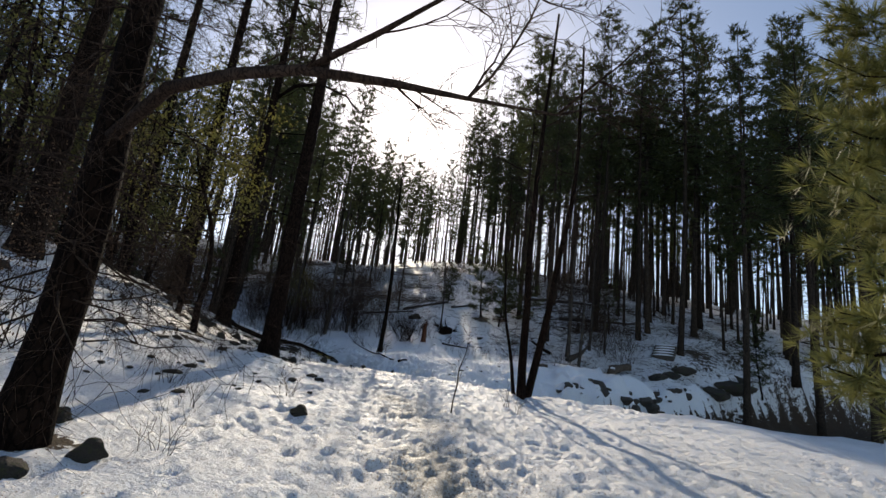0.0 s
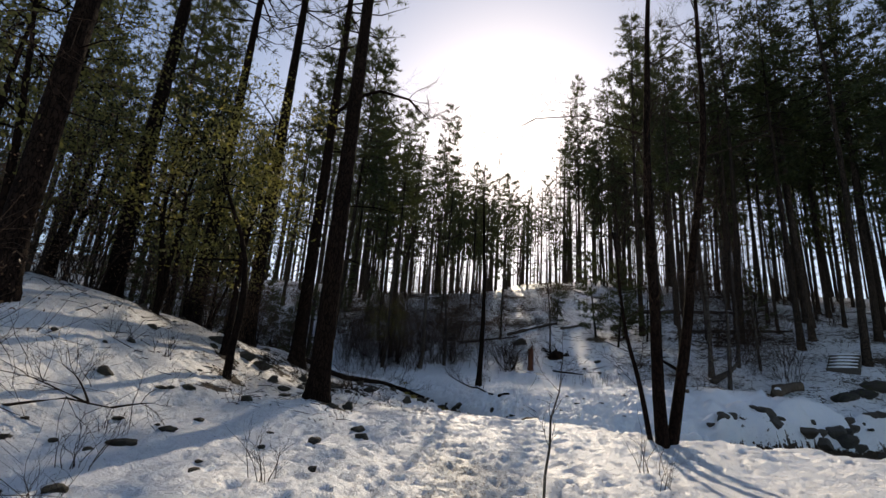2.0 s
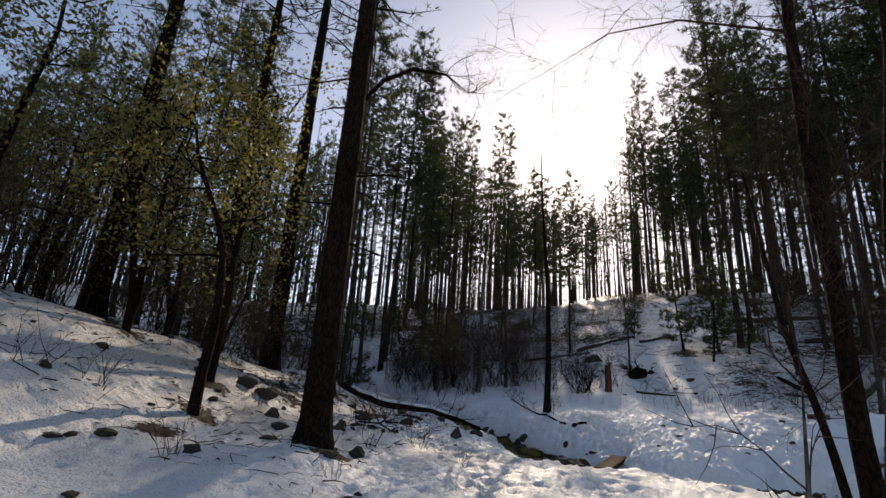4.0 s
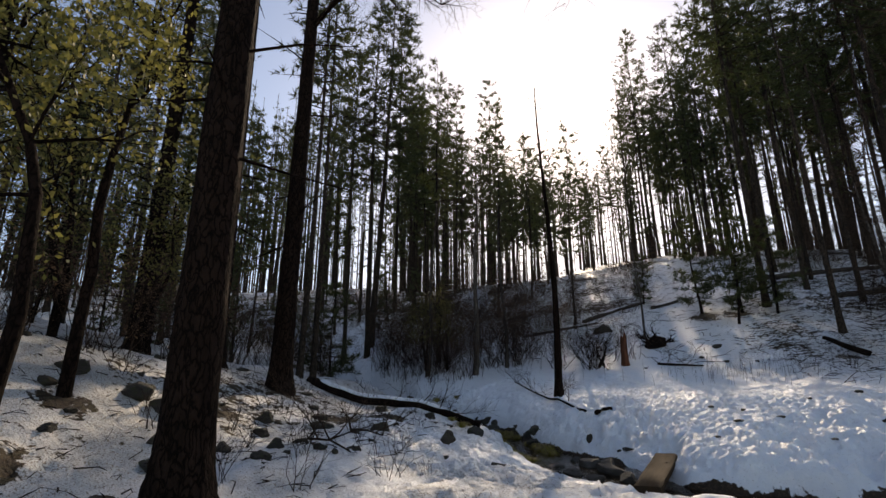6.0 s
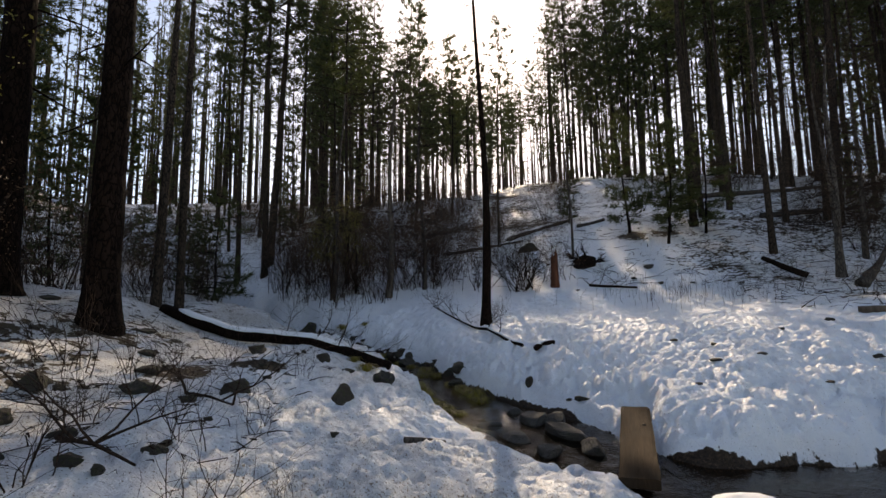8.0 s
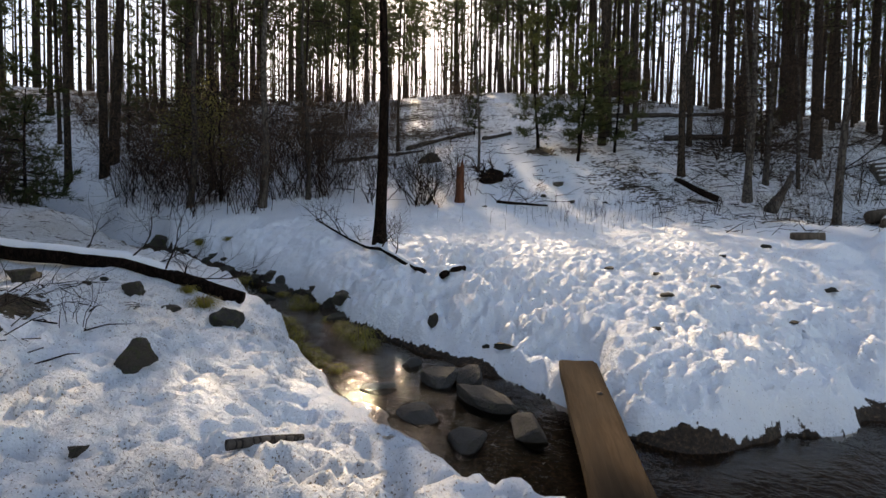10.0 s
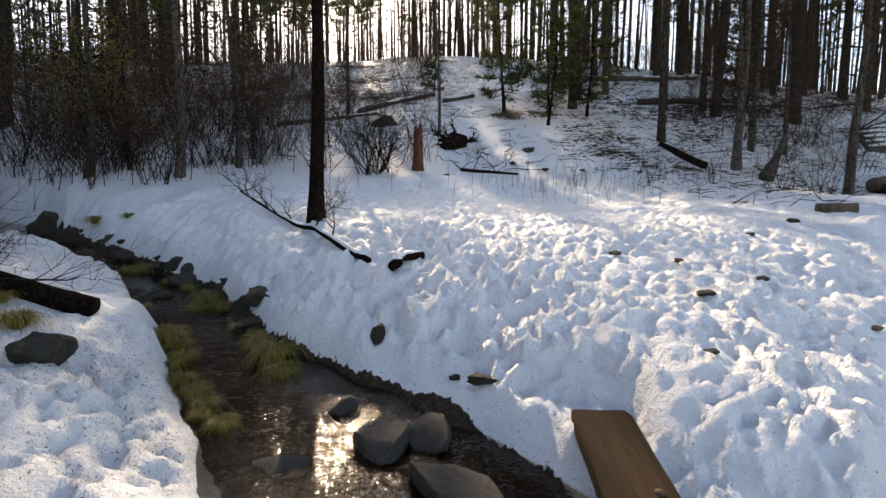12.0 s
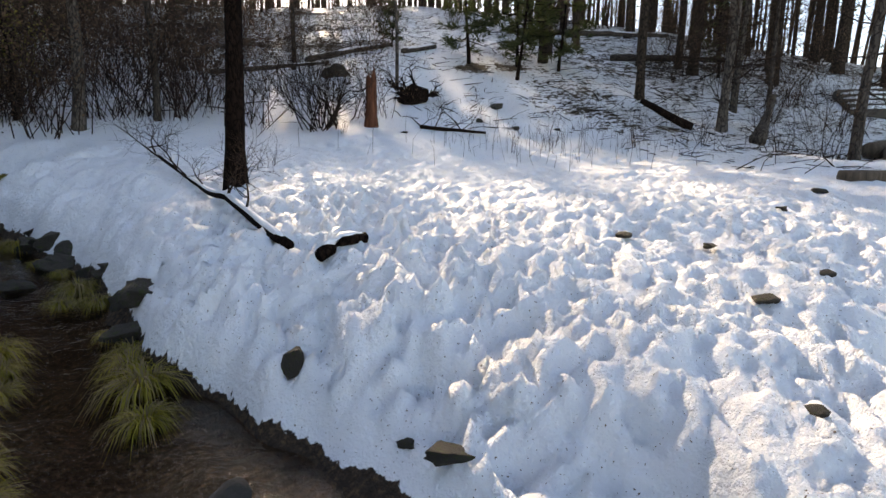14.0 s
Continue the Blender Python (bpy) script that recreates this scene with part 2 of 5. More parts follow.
def branch_out(geo, p, d, length, radius, depth, rng, sides=4, up=0.15, tips=None, bend=0.35):
    """A branch that tapers, bends and forks."""
    n = 5 if depth > 0 else 3
    pts, rad = [Vector(p)], [radius]
    d = Vector(d).normalized()
    kids = []
    for i in range(1, n + 1):
        d = (d + Vector((rng.gauss(0, 1), rng.gauss(0, 1), rng.gauss(0, 1) + up)) * bend * 0.45).normalized()
        pts.append(pts[-1] + d * (length / n))
        rad.append(radius * (1 - 0.75 * i / n))
        if depth > 0 and i >= 2:
            kids.append((pts[-1].copy(), d.copy(), rad[-1]))
    geo.tube(pts, rad, sides, cap=False)
    if tips is not None:
        tips += pts[1:]
    for q, e, r in kids:
        for _ in range(2 if depth > 1 else rng.choice((1, 2))):
            side = Vector((rng.gauss(0, 1), rng.gauss(0, 1), rng.gauss(0, 0.7) + up)).normalized()
            branch_out(geo, q, (e * 0.75 + side * 0.8), length * rng.uniform(0.42, 0.68), max(r * 0.62, 0.0025), depth - 1, rng, max(3, sides - 1), up, tips, bend)


# ---- shape of the land ----
TABLE = np.random.RandomState(3).rand(256, 256)


def ss(a, b, x):
    t = np.clip((x - a) / (b - a), 0, 1)
    return t * t * (3 - 2 * t)


def vnoise(x, y, size, shift=0.0):
    """Smooth value noise from 0 to 1, of that size in metres."""
    x, y = np.asarray(x) / size + shift + 500, np.asarray(y) / size + shift * 1.7 + 500
    i, j = np.floor(x).astype(int), np.floor(y).astype(int)
    u, v = x - i, y - j
    u, v = u * u * (3 - 2 * u), v * v * (3 - 2 * v)
    g = lambda a, b: TABLE[(i + a) % 256, (j + b) % 256]
    return (g(0, 0) * (1 - u) + g(1, 0) * u) * (1 - v) + (g(0, 1) * (1 - u) + g(1, 1) * u) * v


# the creek's middle line from upstream to downstream: x, y, half width, water level
CREEK = [(-40, 60, 1.4, 5.0), (-12, 33, 1.4, 1.6), (-3.9, 24.4, 1.2, 0.75), (-1.3, 21.0, 0.95, 0.48), (0.3, 19.1, 0.8, 0.28), (1.6, 17.2, 0.6, 0.11), (2.1, 16.1, 0.56, 0.02),
         (2.55, 15.0, 0.64, -0.05), (2.98, 14.2, 0.78, -0.09), (3.46, 13.2, 0.84, -0.12), (3.72, 12.5, 0.86, -0.14), (4.0, 11.8, 0.9, -0.18), (4.45, 11.1, 0.85, -0.24), (5.3, 10.25, 1.16, -0.33),
         (7.6, 9.75, 2.5, -0.42), (9.7, 9.6, 2.45, -0.44), (13.3, 10.9, 2.05, -0.46), (19, 13.9, 2.0, -0.5), (60, 31, 2.0, -0.8)]


def creek(x, y):
    """Signed distance to the creek's middle line (positive on the far side) over its half width, that half width, and the water's level."""
    x, y = np.asarray(x, float), np.asarray(y, float)
    best, half, level, total = np.full(x.shape, 1e9), np.zeros(x.shape), np.zeros(x.shape), np.zeros(x.shape)
    for (ax, ay, ah, az), (bx, by, bh, bz) in zip(CREEK, CREEK[1:]):
        dx, dy = bx - ax, by - ay
        t = np.clip(((x - ax) * dx + (y - ay) * dy) / (dx * dx + dy * dy), 0, 1)
        px, py = x - ax - t * dx, y - ay - t * dy
        d = np.hypot(px, py) * np.where(dx * py - dy * px > 0, 1, -1)
        near = np.abs(d) < np.abs(best)
        best, w = np.where(near, d, best), (d * d + 0.02) ** -4.0
        half, level, total = half + w * (ah + t * (bh - ah)), level + w * (az + t * (bz - az)), total + w
    half, level = half / total, level / total
    half = half * (np.where(best < 0, 0.66 + 0.52 * vnoise(x, y, 0.62, 7), 0.73 + 0.42 * vnoise(x, y, 0.9, 7)) + 0.13 * vnoise(x, y, 0.3, 8))
    return best / half, half, level


def land(x, y):
    """Height of the land without footprints, and how far into the creek's bed the place lies."""
    x, y = np.asarray(x, float), np.asarray(y, float)
    r, half, level = creek(x, y)
    near = 0.40 + 0.22 * ss(-8, 5, y) - 0.5 * ss(5.5, 11.5, y) * (1 - 0.35 * ss(3, 0, x))
    left = 1.6 * ss(-1.2, -5.5, x) * (1 - 0.3 * ss(9, 14, y) - 0.45 * ss(15.5, 19, y)) + 0.2 * np.clip(-x - 5.5, 0, 20) * (1 - 0.5 * ss(14, 22, y))
    out = np.clip((r - 1) * half, 0, 60)
    gentle = 0.08 + 0.94 * (1 - np.exp(-out / 1.75)) + 0.45 * ss(8, 13, x)
    steep = 0.05 + 0.79 * (1 - np.exp(-out / 0.72))
    across = steep + (gentle - steep) * ss(4.7, 6.2, x)
    lip = np.clip((-r - 1) * half, 0, 60)
    u = y + 0.35 * np.clip(x - 6, -20, 22) - 23.0
    top = 18 + 8 * ss(0, 25, x)
    soft = np.where(u > 30, u, np.log1p(np.exp(np.clip(u, -30, 30) / 1.5)) * 1.5)
    hill = top * (1 - np.exp(-0.34 * soft / top))
    left = left + 0.2 * ss(0.9, -0.5, x) * ss(2, 5, y) - 0.2 * np.exp(-lip / 1.1)
    z = np.where(r > 0, across + hill, near + left + hill * ss(16, 30, y))
    z = z + 0.22 * (vnoise(x, y, 3.1) - 0.5) + 0.10 * (vnoise(x, y, 1.1, 3) - 0.5) + 0.035 * (vnoise(x, y, 0.4, 5) - 0.5)
    z = z + 1.2 * (vnoise(x, y, 14, 9) - 0.5) * ss(30, 50, y)
    z = z + 0.0787 * (np.clip(y, -40, 95) - 12) - 0.0175 * (np.clip(x, -40, 60) - 4.5)      # the whole valley rises ahead
    z = z + ss(9.6, 11, x) * ss(0.9, 1.2, r) * ss(2.6, 1.8, r) * (0.75 * (vnoise(x, y, 0.75, 53) - 0.4) + 0.35 * (vnoise(x, y, 0.33, 55) - 0.5))      # broken bank
    bed = 1 - ss(np.where(r > 0, 0.62 + 0.32 * ss(5.0, 6.0, x), 0.82), np.where(r > 0, 1.14, 1.2), np.abs(r))
    low = level - 0.24 + 0.18 * vnoise(x, y, 0.6, 11) + 0.08 * vnoise(x, y, 0.22, 13)
    z = z * (1 - bed) + low * bed
    lump = ss(1.0, 1.25, np.abs(r)) * ss(4.2, 1.8, np.abs(r)) * ss(14, 10, x)      # lumps along the banks
    z = z + lump * (0.13 * (vnoise(x, y, 0.55, 61) - 0.5) + 0.08 * (vnoise(x, y, 0.26, 63) - 0.5))
    face = ss(1.05, 1.3, r) * ss(3.6, 2.2, r) * ss(5.6, 4.4, x)
    z = z + face * (0.10 * (vnoise(x * 0.55 + y * 0.83, (y * 0.55 - x * 0.83) * 0.45, 0.42, 71) - 0.5) + 0.07 * (vnoise(x, y, 0.24, 73) - 0.5))
    t = np.clip(((x - 4.12) * 0.845 + (y - 10.2) * 2.31) / 6.05, -0.06, 1.03)      # the plank's bearing
    off = np.hypot(x - 4.12 - t * 0.845, y - 10.2 - t * 2.31)
    z = np.where(off < 0.36, np.minimum(z, -0.10 + 0.21 * t + 0.3 * ss(0.19, 0.36, off)), z)
    return z, bed


def height(x, y):
    return float(land(np.array([x]), np.array([y]))[0][0])


# ---- ground ----
def spread_line(a, b, step, lo, hi, growth=1.06):
    fine = list(np.arange(a, b, step))
    s, x, right = step, b, []
    while x < hi:
        right.append(x)
        s *= growth
        x += s
    s, x, left = step, a - step, []
    while x > lo:
        left.append(x)
        s *= growth
        x -= s
    return np.array(left[::-1] + fine + right)


def path_x(y):
    return np.interp(y, [-12, -8, -4, 0, 4, 8, 11], [1.2, 1.6, 2.6, 2.8, 2.5, 2.9, 3.9])


# bare wells round the feet of trees on the near bank: x, y, breadth
WELLS = [(-0.1, 6.1, 0.42), (0.15, 5.9, 0.35), (-3.0, 13.4, 0.7), (-2.1, 6.1, 0.4), (-3.0, 7.7, 0.4), (-0.7, -3.1, 0.38), (-1.2, 12.4, 0.6), (-0.4, 13.0, 0.5), (-4.6, 7.2, 0.5), (-1.8, 4.9, 0.3), (-2.6, 10.2, 0.7), (11.3, 28.6, 0.9), (12.6, 28.2, 0.8)]


def build_ground():
    xs = spread_line(-2.0, 10.0, 0.045, -340, 360, 1.07)
    ys = np.concatenate([spread_line(-9.0, 8.9, 0.07, -120, 8.88, 1.07), spread_line(8.9, 21.5, 0.048, 8.88, 420)])
    X, Y = np.meshgrid(xs, ys)
    Z, bed = land(X, Y)
    r, _, level = creek(X, Y)
    rng = np.random.RandomState(5)
    stamps = []                                        # x, y, depth, breadth
    for _ in range(7800):                              # the trodden far bank
        stamps.append((rng.normal(7.0, 2.0), rng.normal(14.4, 1.9), 0.027, 0.055))
    for _ in range(60):
        stamps.append((rng.normal(6.6, 1.5), rng.normal(14.0, 1.5), 0.04, 0.11))
    for _ in range(2600):                              # along the path
        y = rng.uniform(-9.5, 11.2)
        stamps.append((path_x(y) + rng.normal(0, 1.2), y, 0.05, 0.075))
    for _ in range(6200):                              # hollows in the old snow
        stamps.append((rng.uniform(-4.6, 10.8) + rng.normal(0, 0.4), rng.uniform(-9.5, 12), 0.042, 0.075))
    for _ in range(1900):
        stamps.append((rng.uniform(-0.6, 3.1), rng.uniform(9.0, 14.4), 0.042, 0.058))
    for _ in range(1700):                              # the steep face above the creek
        stamps.append((rng.uniform(2.6, 5.2), rng.uniform(12.8, 17.4), 0.045, 0.075))
    for _ in range(1500):
        stamps.append((rng.uniform(-1, 6), rng.uniform(13.5, 22), 0.035, 0.08))
    for _ in range(1500):
        stamps.append((rng.uniform(4.8, 10.5), rng.uniform(10.8, 13), 0.03, 0.052))
    for _ in range(1800):
        stamps.append((rng.uniform(1.5, 6), rng.uniform(13, 19.5), 0.03, 0.055))
    for _ in range(900):
        stamps.append((rng.uniform(4, 11), rng.uniform(16, 22), 0.03, 0.09))
    for x, y, k, wide in stamps:
        rx, ry, depth = wide * rng.uniform(0.7, 1.5), wide * rng.uniform(0.6, 1.0), k * rng.uniform(0.5, 1.4)
        a = rng.uniform(0, 3.14)
        i0, i1 = np.searchsorted(xs, [x - 3 * wide, x + 3 * wide])
        j0, j1 = np.searchsorted(ys, [y - 3 * wide, y + 3 * wide])
        if i1 - i0 < 2 or j1 - j0 < 2:
            continue
        dx, dy = X[j0:j1, i0:i1] - x, Y[j0:j1, i0:i1] - y
        q = ((dx * math.cos(a) + dy * math.sin(a)) / rx) ** 2 + ((dy * math.cos(a) - dx * math.sin(a)) / ry) ** 2
        off = ss(1.0, 1.15, np.abs(r[j0:j1, i0:i1]))
        Z[j0:j1, i0:i1] += off * (-depth * np.exp(-q * 0.9) + 0.3 * depth * np.exp(-(q - 2.6) ** 2 / 1.2))
    # where the snow has gone: the creek, patches under the trees, round stones on the left bank
    slope = ss(24, 36, Y + 0.35 * (X - 6))
    patch = 0.55 * vnoise(X, Y, 2.4, 21) + 0.45 * vnoise(X, Y, 0.8, 23)
    leftwood = ss(0.6, -2.4, X) * ss(-1, 7, Y) * (r < 0)
    rightwood = ss(8, 13, X) * ss(14.5, 18.5, Y)
    wood = np.maximum(np.maximum(slope * (1.08 - 0.2 * ss(8, 14, X)), leftwood * 0.82), rightwood * 1.0)
    bare = -0.24 + (0.30 + 0.72 * patch) * wood
    trail = np.exp(-((X - 8 - (Y - 26) * 0.33) / 1.6) ** 2) * ss(23, 27, Y)
    bare = bare - 0.16 * trail
    # right of the plank the bare earth reaches higher, adding the undercut's shade
    bare = np.maximum.reduce([bare, np.where(r > 0, ss(0.97 + 0.13 * ss(4.8, 5.6, X), 0.76 + 0.18 * ss(4.8, 5.6, X), r), ss(1.02, 0.82, -r)) * 1.9 * ss(27, 23, Y) - 0.4, ss(9.8, 11.2, X) * (r > 0) * ss(2.1, 1.5, r) * (-0.55 + 0.6 * vnoise(X, Y, 0.9, 51) + 0.5 * vnoise(X, Y, 0.35, 52)), *[0.85 * np.exp(-(((X - a) / w) ** 2 + ((Y - b) / w) ** 2)) for a, b, w in WELLS]])
    # path dirt and litter specks; the near-bank greying also mimics tree shade
    dirt_shade = (0.8 * np.exp(-((X - path_x(Y)) / 0.42) ** 2) + 0.42 * np.exp(-((X - path_x(Y)) / 1.6) ** 2)) * ss(7, -1, Y) * (0.35 + 0.65 * vnoise(X, Y, 0.8, 31)) + 0.22 * (r < 0) * ss(12, 9, Y) * (0.4 + 0.9 * vnoise(X, Y, 0.7, 33)) + 0.5 * leftwood + 0.6 * ss(5, 8, Y) * (r < 0) * ss(4.2, 2.5, X) * vnoise(X, Y, 0.8, 45) + 0.65 * np.maximum(slope, rightwood) * vnoise(X, Y, 1.3, 41)
    nx, ny = len(xs), len(ys)
    v = np.stack([X, Y, Z], -1).reshape(-1, 3)
    q = (np.arange(ny - 1)[:, None] * nx + np.arange(nx - 1)[None, :]).reshape(-1)
    faces = np.stack([q, q + 1, q + nx + 1, q + nx], 1)
    me = bpy.data.meshes.new("ground")
    me.vertices.add(len(v))
    me.vertices.foreach_set("co", v.reshape(-1))
    me.loops.add(faces.size)
    me.loops.foreach_set("vertex_index", faces.reshape(-1))
    me.polygons.add(len(faces))
    me.polygons.foreach_set("loop_start", np.arange(0, faces.size, 4))
    me.update(calc_edges=True)
    me.polygons.foreach_set("use_smooth", np.ones(len(faces), bool))
    # creek wetness, plus a darkened band downstream that paints in the bank's shade
    for name, data in (("bare", bare), ("dirt_shade", dirt_shade), ("wet_shade", np.maximum(ss(1.2, 0.95, np.abs(r)), 0.8 * ss(9.8, 11.2, X) * (r > 0) * ss(2.1, 1.5, r)))):
        at = me.attributes.new(name, "FLOAT", "POINT")
        at.data.foreach_set("value", data.reshape(-1).astype(np.float32))
    me.materials.append(GROUND)
    me.validate()
    tagged(new("ground", me), "uneven trodden snow over brown forest floor", "ground", kind="structure")


def build_water():
    g = Geo()
    for i, (x, y, h, z) in enumerate(CREEK):
        ax, ay = CREEK[max(i - 1, 0)][:2]
        bx, by = CREEK[min(i + 1, len(CREEK) - 1)][:2]
        d = Vector((bx - ax, by - ay)).normalized()
        g.v += [(x + d.y * h * 1.25, y - d.x * h * 1.25, z), (x - d.y * h * 1.25, y + d.x * h * 1.25, z)]
        if i:
            k = 2 * i
            g.f.append((k - 2, k, k + 1, k - 1))
    tagged(new("water", g.mesh("water", WATER, False)), "shallow brown rippling creek water", "water", kind="structure")


def water_level(x, y):
    return float(creek(np.array([x]), np.array([y]))[2][0])


build_ground()
build_water()


# ---- trees ----
def pine_meshes(seed, h, r, start, spread, step, tufts, blades, needle, width, sides=10, rings=16, fine=0.0, needles=NEEDLES, bark=BACKLIT_BARK, bow=1.0):
    rng = random.Random(seed)
    nr = np.random.RandomState(seed)
    sway = [(rng.uniform(-0.25, 0.25) * bow, rng.uniform(-0.25, 0.25) * bow) for _ in range(3)]

    def axis(t):
        return Vector((sway[0][0] * math.sin(3 * t) + sway[1][0] * t * t, sway[0][1] * math.sin(2.6 * t) + sway[1][1] * t * t, h * t))
    trunk = Geo()
    ts = [(i / rings) ** 1.5 for i in range(rings + 1)]
    trunk.tube([axis(t) - Vector((0, 0, 0.35 if t == 0 else 0)) for t in ts],
               [r * (1 - 0.93 * t) * (1 + 0.42 * math.exp(-t * h / 0.28)) for t in ts], sides, wobble=0.05, rng=rng)
    if fine:                                            # plates of bark that stand proud
        out = []
        for x, y, z in trunk.v:
            c = axis(max(z, 0) / h)
            a = math.atan2(y - c.y, x - c.x)
            k = noise.cell_vector(Vector((math.cos(a) * 3.2, math.sin(a) * 3.2, z * 2.4))).x
            m = noise.noise(Vector((math.cos(a) * 5, math.sin(a) * 5, z * 1.7)))
            s = 1 + fine * (k * 0.6 + m * 0.8)
            out.append((c.x + (x - c.x) * s, c.y + (y - c.y) * s, z))
        trunk.v = out
    limbs, spots, ways = Geo(), [], []
    for _ in range(int(h * 0.7)):                       # dead stubs below the crown
        t = rng.uniform(0.12, start + 0.05)
        a = rng.uniform(0, 6.28)
        d = Vector((math.cos(a), math.sin(a), rng.uniform(-0.35, 0.25)))
        ln = rng.uniform(0.25, 1.5)
        p = axis(t)
        q = p + d * ln * 0.55
        limbs.tube([p, q, q + d * ln * 0.45 + Vector((0, 0, rng.uniform(-0.2, 0.15)))], [0.022, 0.014, 0.004], 3, cap=False)
    z = start * h
    while z < h * 0.985:
        f = (z / h - start) / (1 - start)
        for _ in range(rng.choice((2, 3, 3, 4))):
            a = rng.uniform(0, 6.28)
            ln = spread * (0.25 + 0.75 * min(1, f * 4)) * (1 - f) ** 0.65 * rng.uniform(0.6, 1.15) + 0.35
            rise = 0.55 * f - 0.15 + rng.uniform(-0.15, 0.15)
            d = Vector((math.cos(a), math.sin(a), rise)).normalized()
            p0 = axis(z / h)
            p1 = p0 + d * ln * 0.55 - Vector((0, 0, 0.06 * ln))
            p2 = p0 + d * ln + Vector((rng.uniform(-0.1, 0.1), rng.uniform(-0.1, 0.1), 0.06 * ln))
            rb = max(0.012, 0.02 * ln * (1 - 0.5 * f))
            limbs.tube([p0, p1, p2], [rb, rb * 0.6, 0.006], 3, cap=False)
            for k in range(max(2, int(tufts * (0.45 + 0.55 * ln / spread)))):
                u = rng.uniform(0.28, 1.0)
                c = (p0.lerp(p1, u / 0.55) if u < 0.55 else p1.lerp(p2, (u - 0.55) / 0.45))
                side = Vector((rng.gauss(0, 1), rng.gauss(0, 1), rng.gauss(0.3, 0.6)))
                off = side.normalized() * rng.uniform(0.05, 0.22) * ln * 0.9 * (0.35 + u * 0.5)
                spots.append(tuple(c + off))
                ways.append(tuple((d * 0.6 + side.normalized() * 0.8)))
        z += step * rng.uniform(0.6, 1.4)
    spots, ways = np.array(spots), np.array(ways)
    o = np.repeat(spots, blades, 0)
    w = np.repeat(ways, blades, 0) * 0.55 + nr.normal(size=(len(o), 3)) * 0.62 + np.array([0, 0, 0.15])
    crown = blades_mesh("crown", needles, o, w, needle, width, seed)
    return trunk.mesh("trunk", bark), limbs.mesh("branchwork", bark), crown


def pine(meshes, label, group="", name="pine_tree"):
    ob = thing(name, label, "pine tree", group)
    part("trunk", meshes[0], ob)
    part("branchwork", meshes[1], ob)
    part("crown", meshes[2], ob)
    return ob


def stand(x, y, turn=0.0, size=1.0, sink=0.0, lean=(0, 0)):
    return pose(x, y, height(x, y) - sink, lean[0], lean[1], turn) @ Matrix.Diagonal((size, size, size, 1))


STOCK = [  # height, trunk radius, where the crown starts, spread
    pine_meshes(1, 21, 0.135, 0.52, 2.3, 0.40, 12, 10, 0.30, 0.045, bark=HILL_BARK),
    pine_meshes(2, 24, 0.165, 0.48, 2.7, 0.40, 11, 9, 0.31, 0.05, bark=HILL_BARK),
    pine_meshes(3, 18, 0.11, 0.50, 1.7, 0.42, 8, 9, 0.28, 0.045, bark=HILL_BARK),
    pine_meshes(4, 26, 0.205, 0.40, 3.2, 0.42, 12, 9, 0.34, 0.055, bark=HILL_BARK),
    pine_meshes(5, 20, 0.12, 0.62, 2.0, 0.40, 9, 9, 0.30, 0.045, bark=HILL_BARK),
]
SLIM = [
    pine_meshes(11, 17, 0.10, 0.40, 1.5, 0.5, 8, 7, 0.32, 0.06, 7, 8, bark=HILL_BARK),
    pine_meshes(12, 20, 0.12, 0.48, 1.7, 0.55, 8, 7, 0.34, 0.066, 7, 8, bark=HILL_BARK),
    pine_meshes(13, 14, 0.08, 0.35, 1.3, 0.45, 8, 7, 0.30, 0.056, 7, 8, bark=HILL_BARK),
]
HEIGHTS = {0: 21, 1: 24, 2: 18, 3: 26, 4: 20}
SLIM_H = {0: 17, 1: 20, 2: 14}

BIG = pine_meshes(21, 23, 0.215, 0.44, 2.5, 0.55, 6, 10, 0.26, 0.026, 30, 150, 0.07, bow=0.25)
pine_a = pine(BIG, "tall ponderosa pine with backlit dark furrowed bark beside the snowy path", "large pines by the path")
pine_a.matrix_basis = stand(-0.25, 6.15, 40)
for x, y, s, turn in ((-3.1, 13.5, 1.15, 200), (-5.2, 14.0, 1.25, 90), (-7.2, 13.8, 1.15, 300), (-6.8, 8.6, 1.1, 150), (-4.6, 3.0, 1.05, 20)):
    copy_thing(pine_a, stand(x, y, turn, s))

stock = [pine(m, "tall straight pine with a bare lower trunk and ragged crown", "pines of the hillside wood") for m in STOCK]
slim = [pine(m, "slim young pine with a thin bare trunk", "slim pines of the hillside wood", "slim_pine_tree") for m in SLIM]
used_stock, used_slim = set(), set()


def place(family, used, k, m):
    if k in used:
        return copy_thing(family[k], m)
    used.add(k)
    family[k].matrix_basis = m
    return family[k]


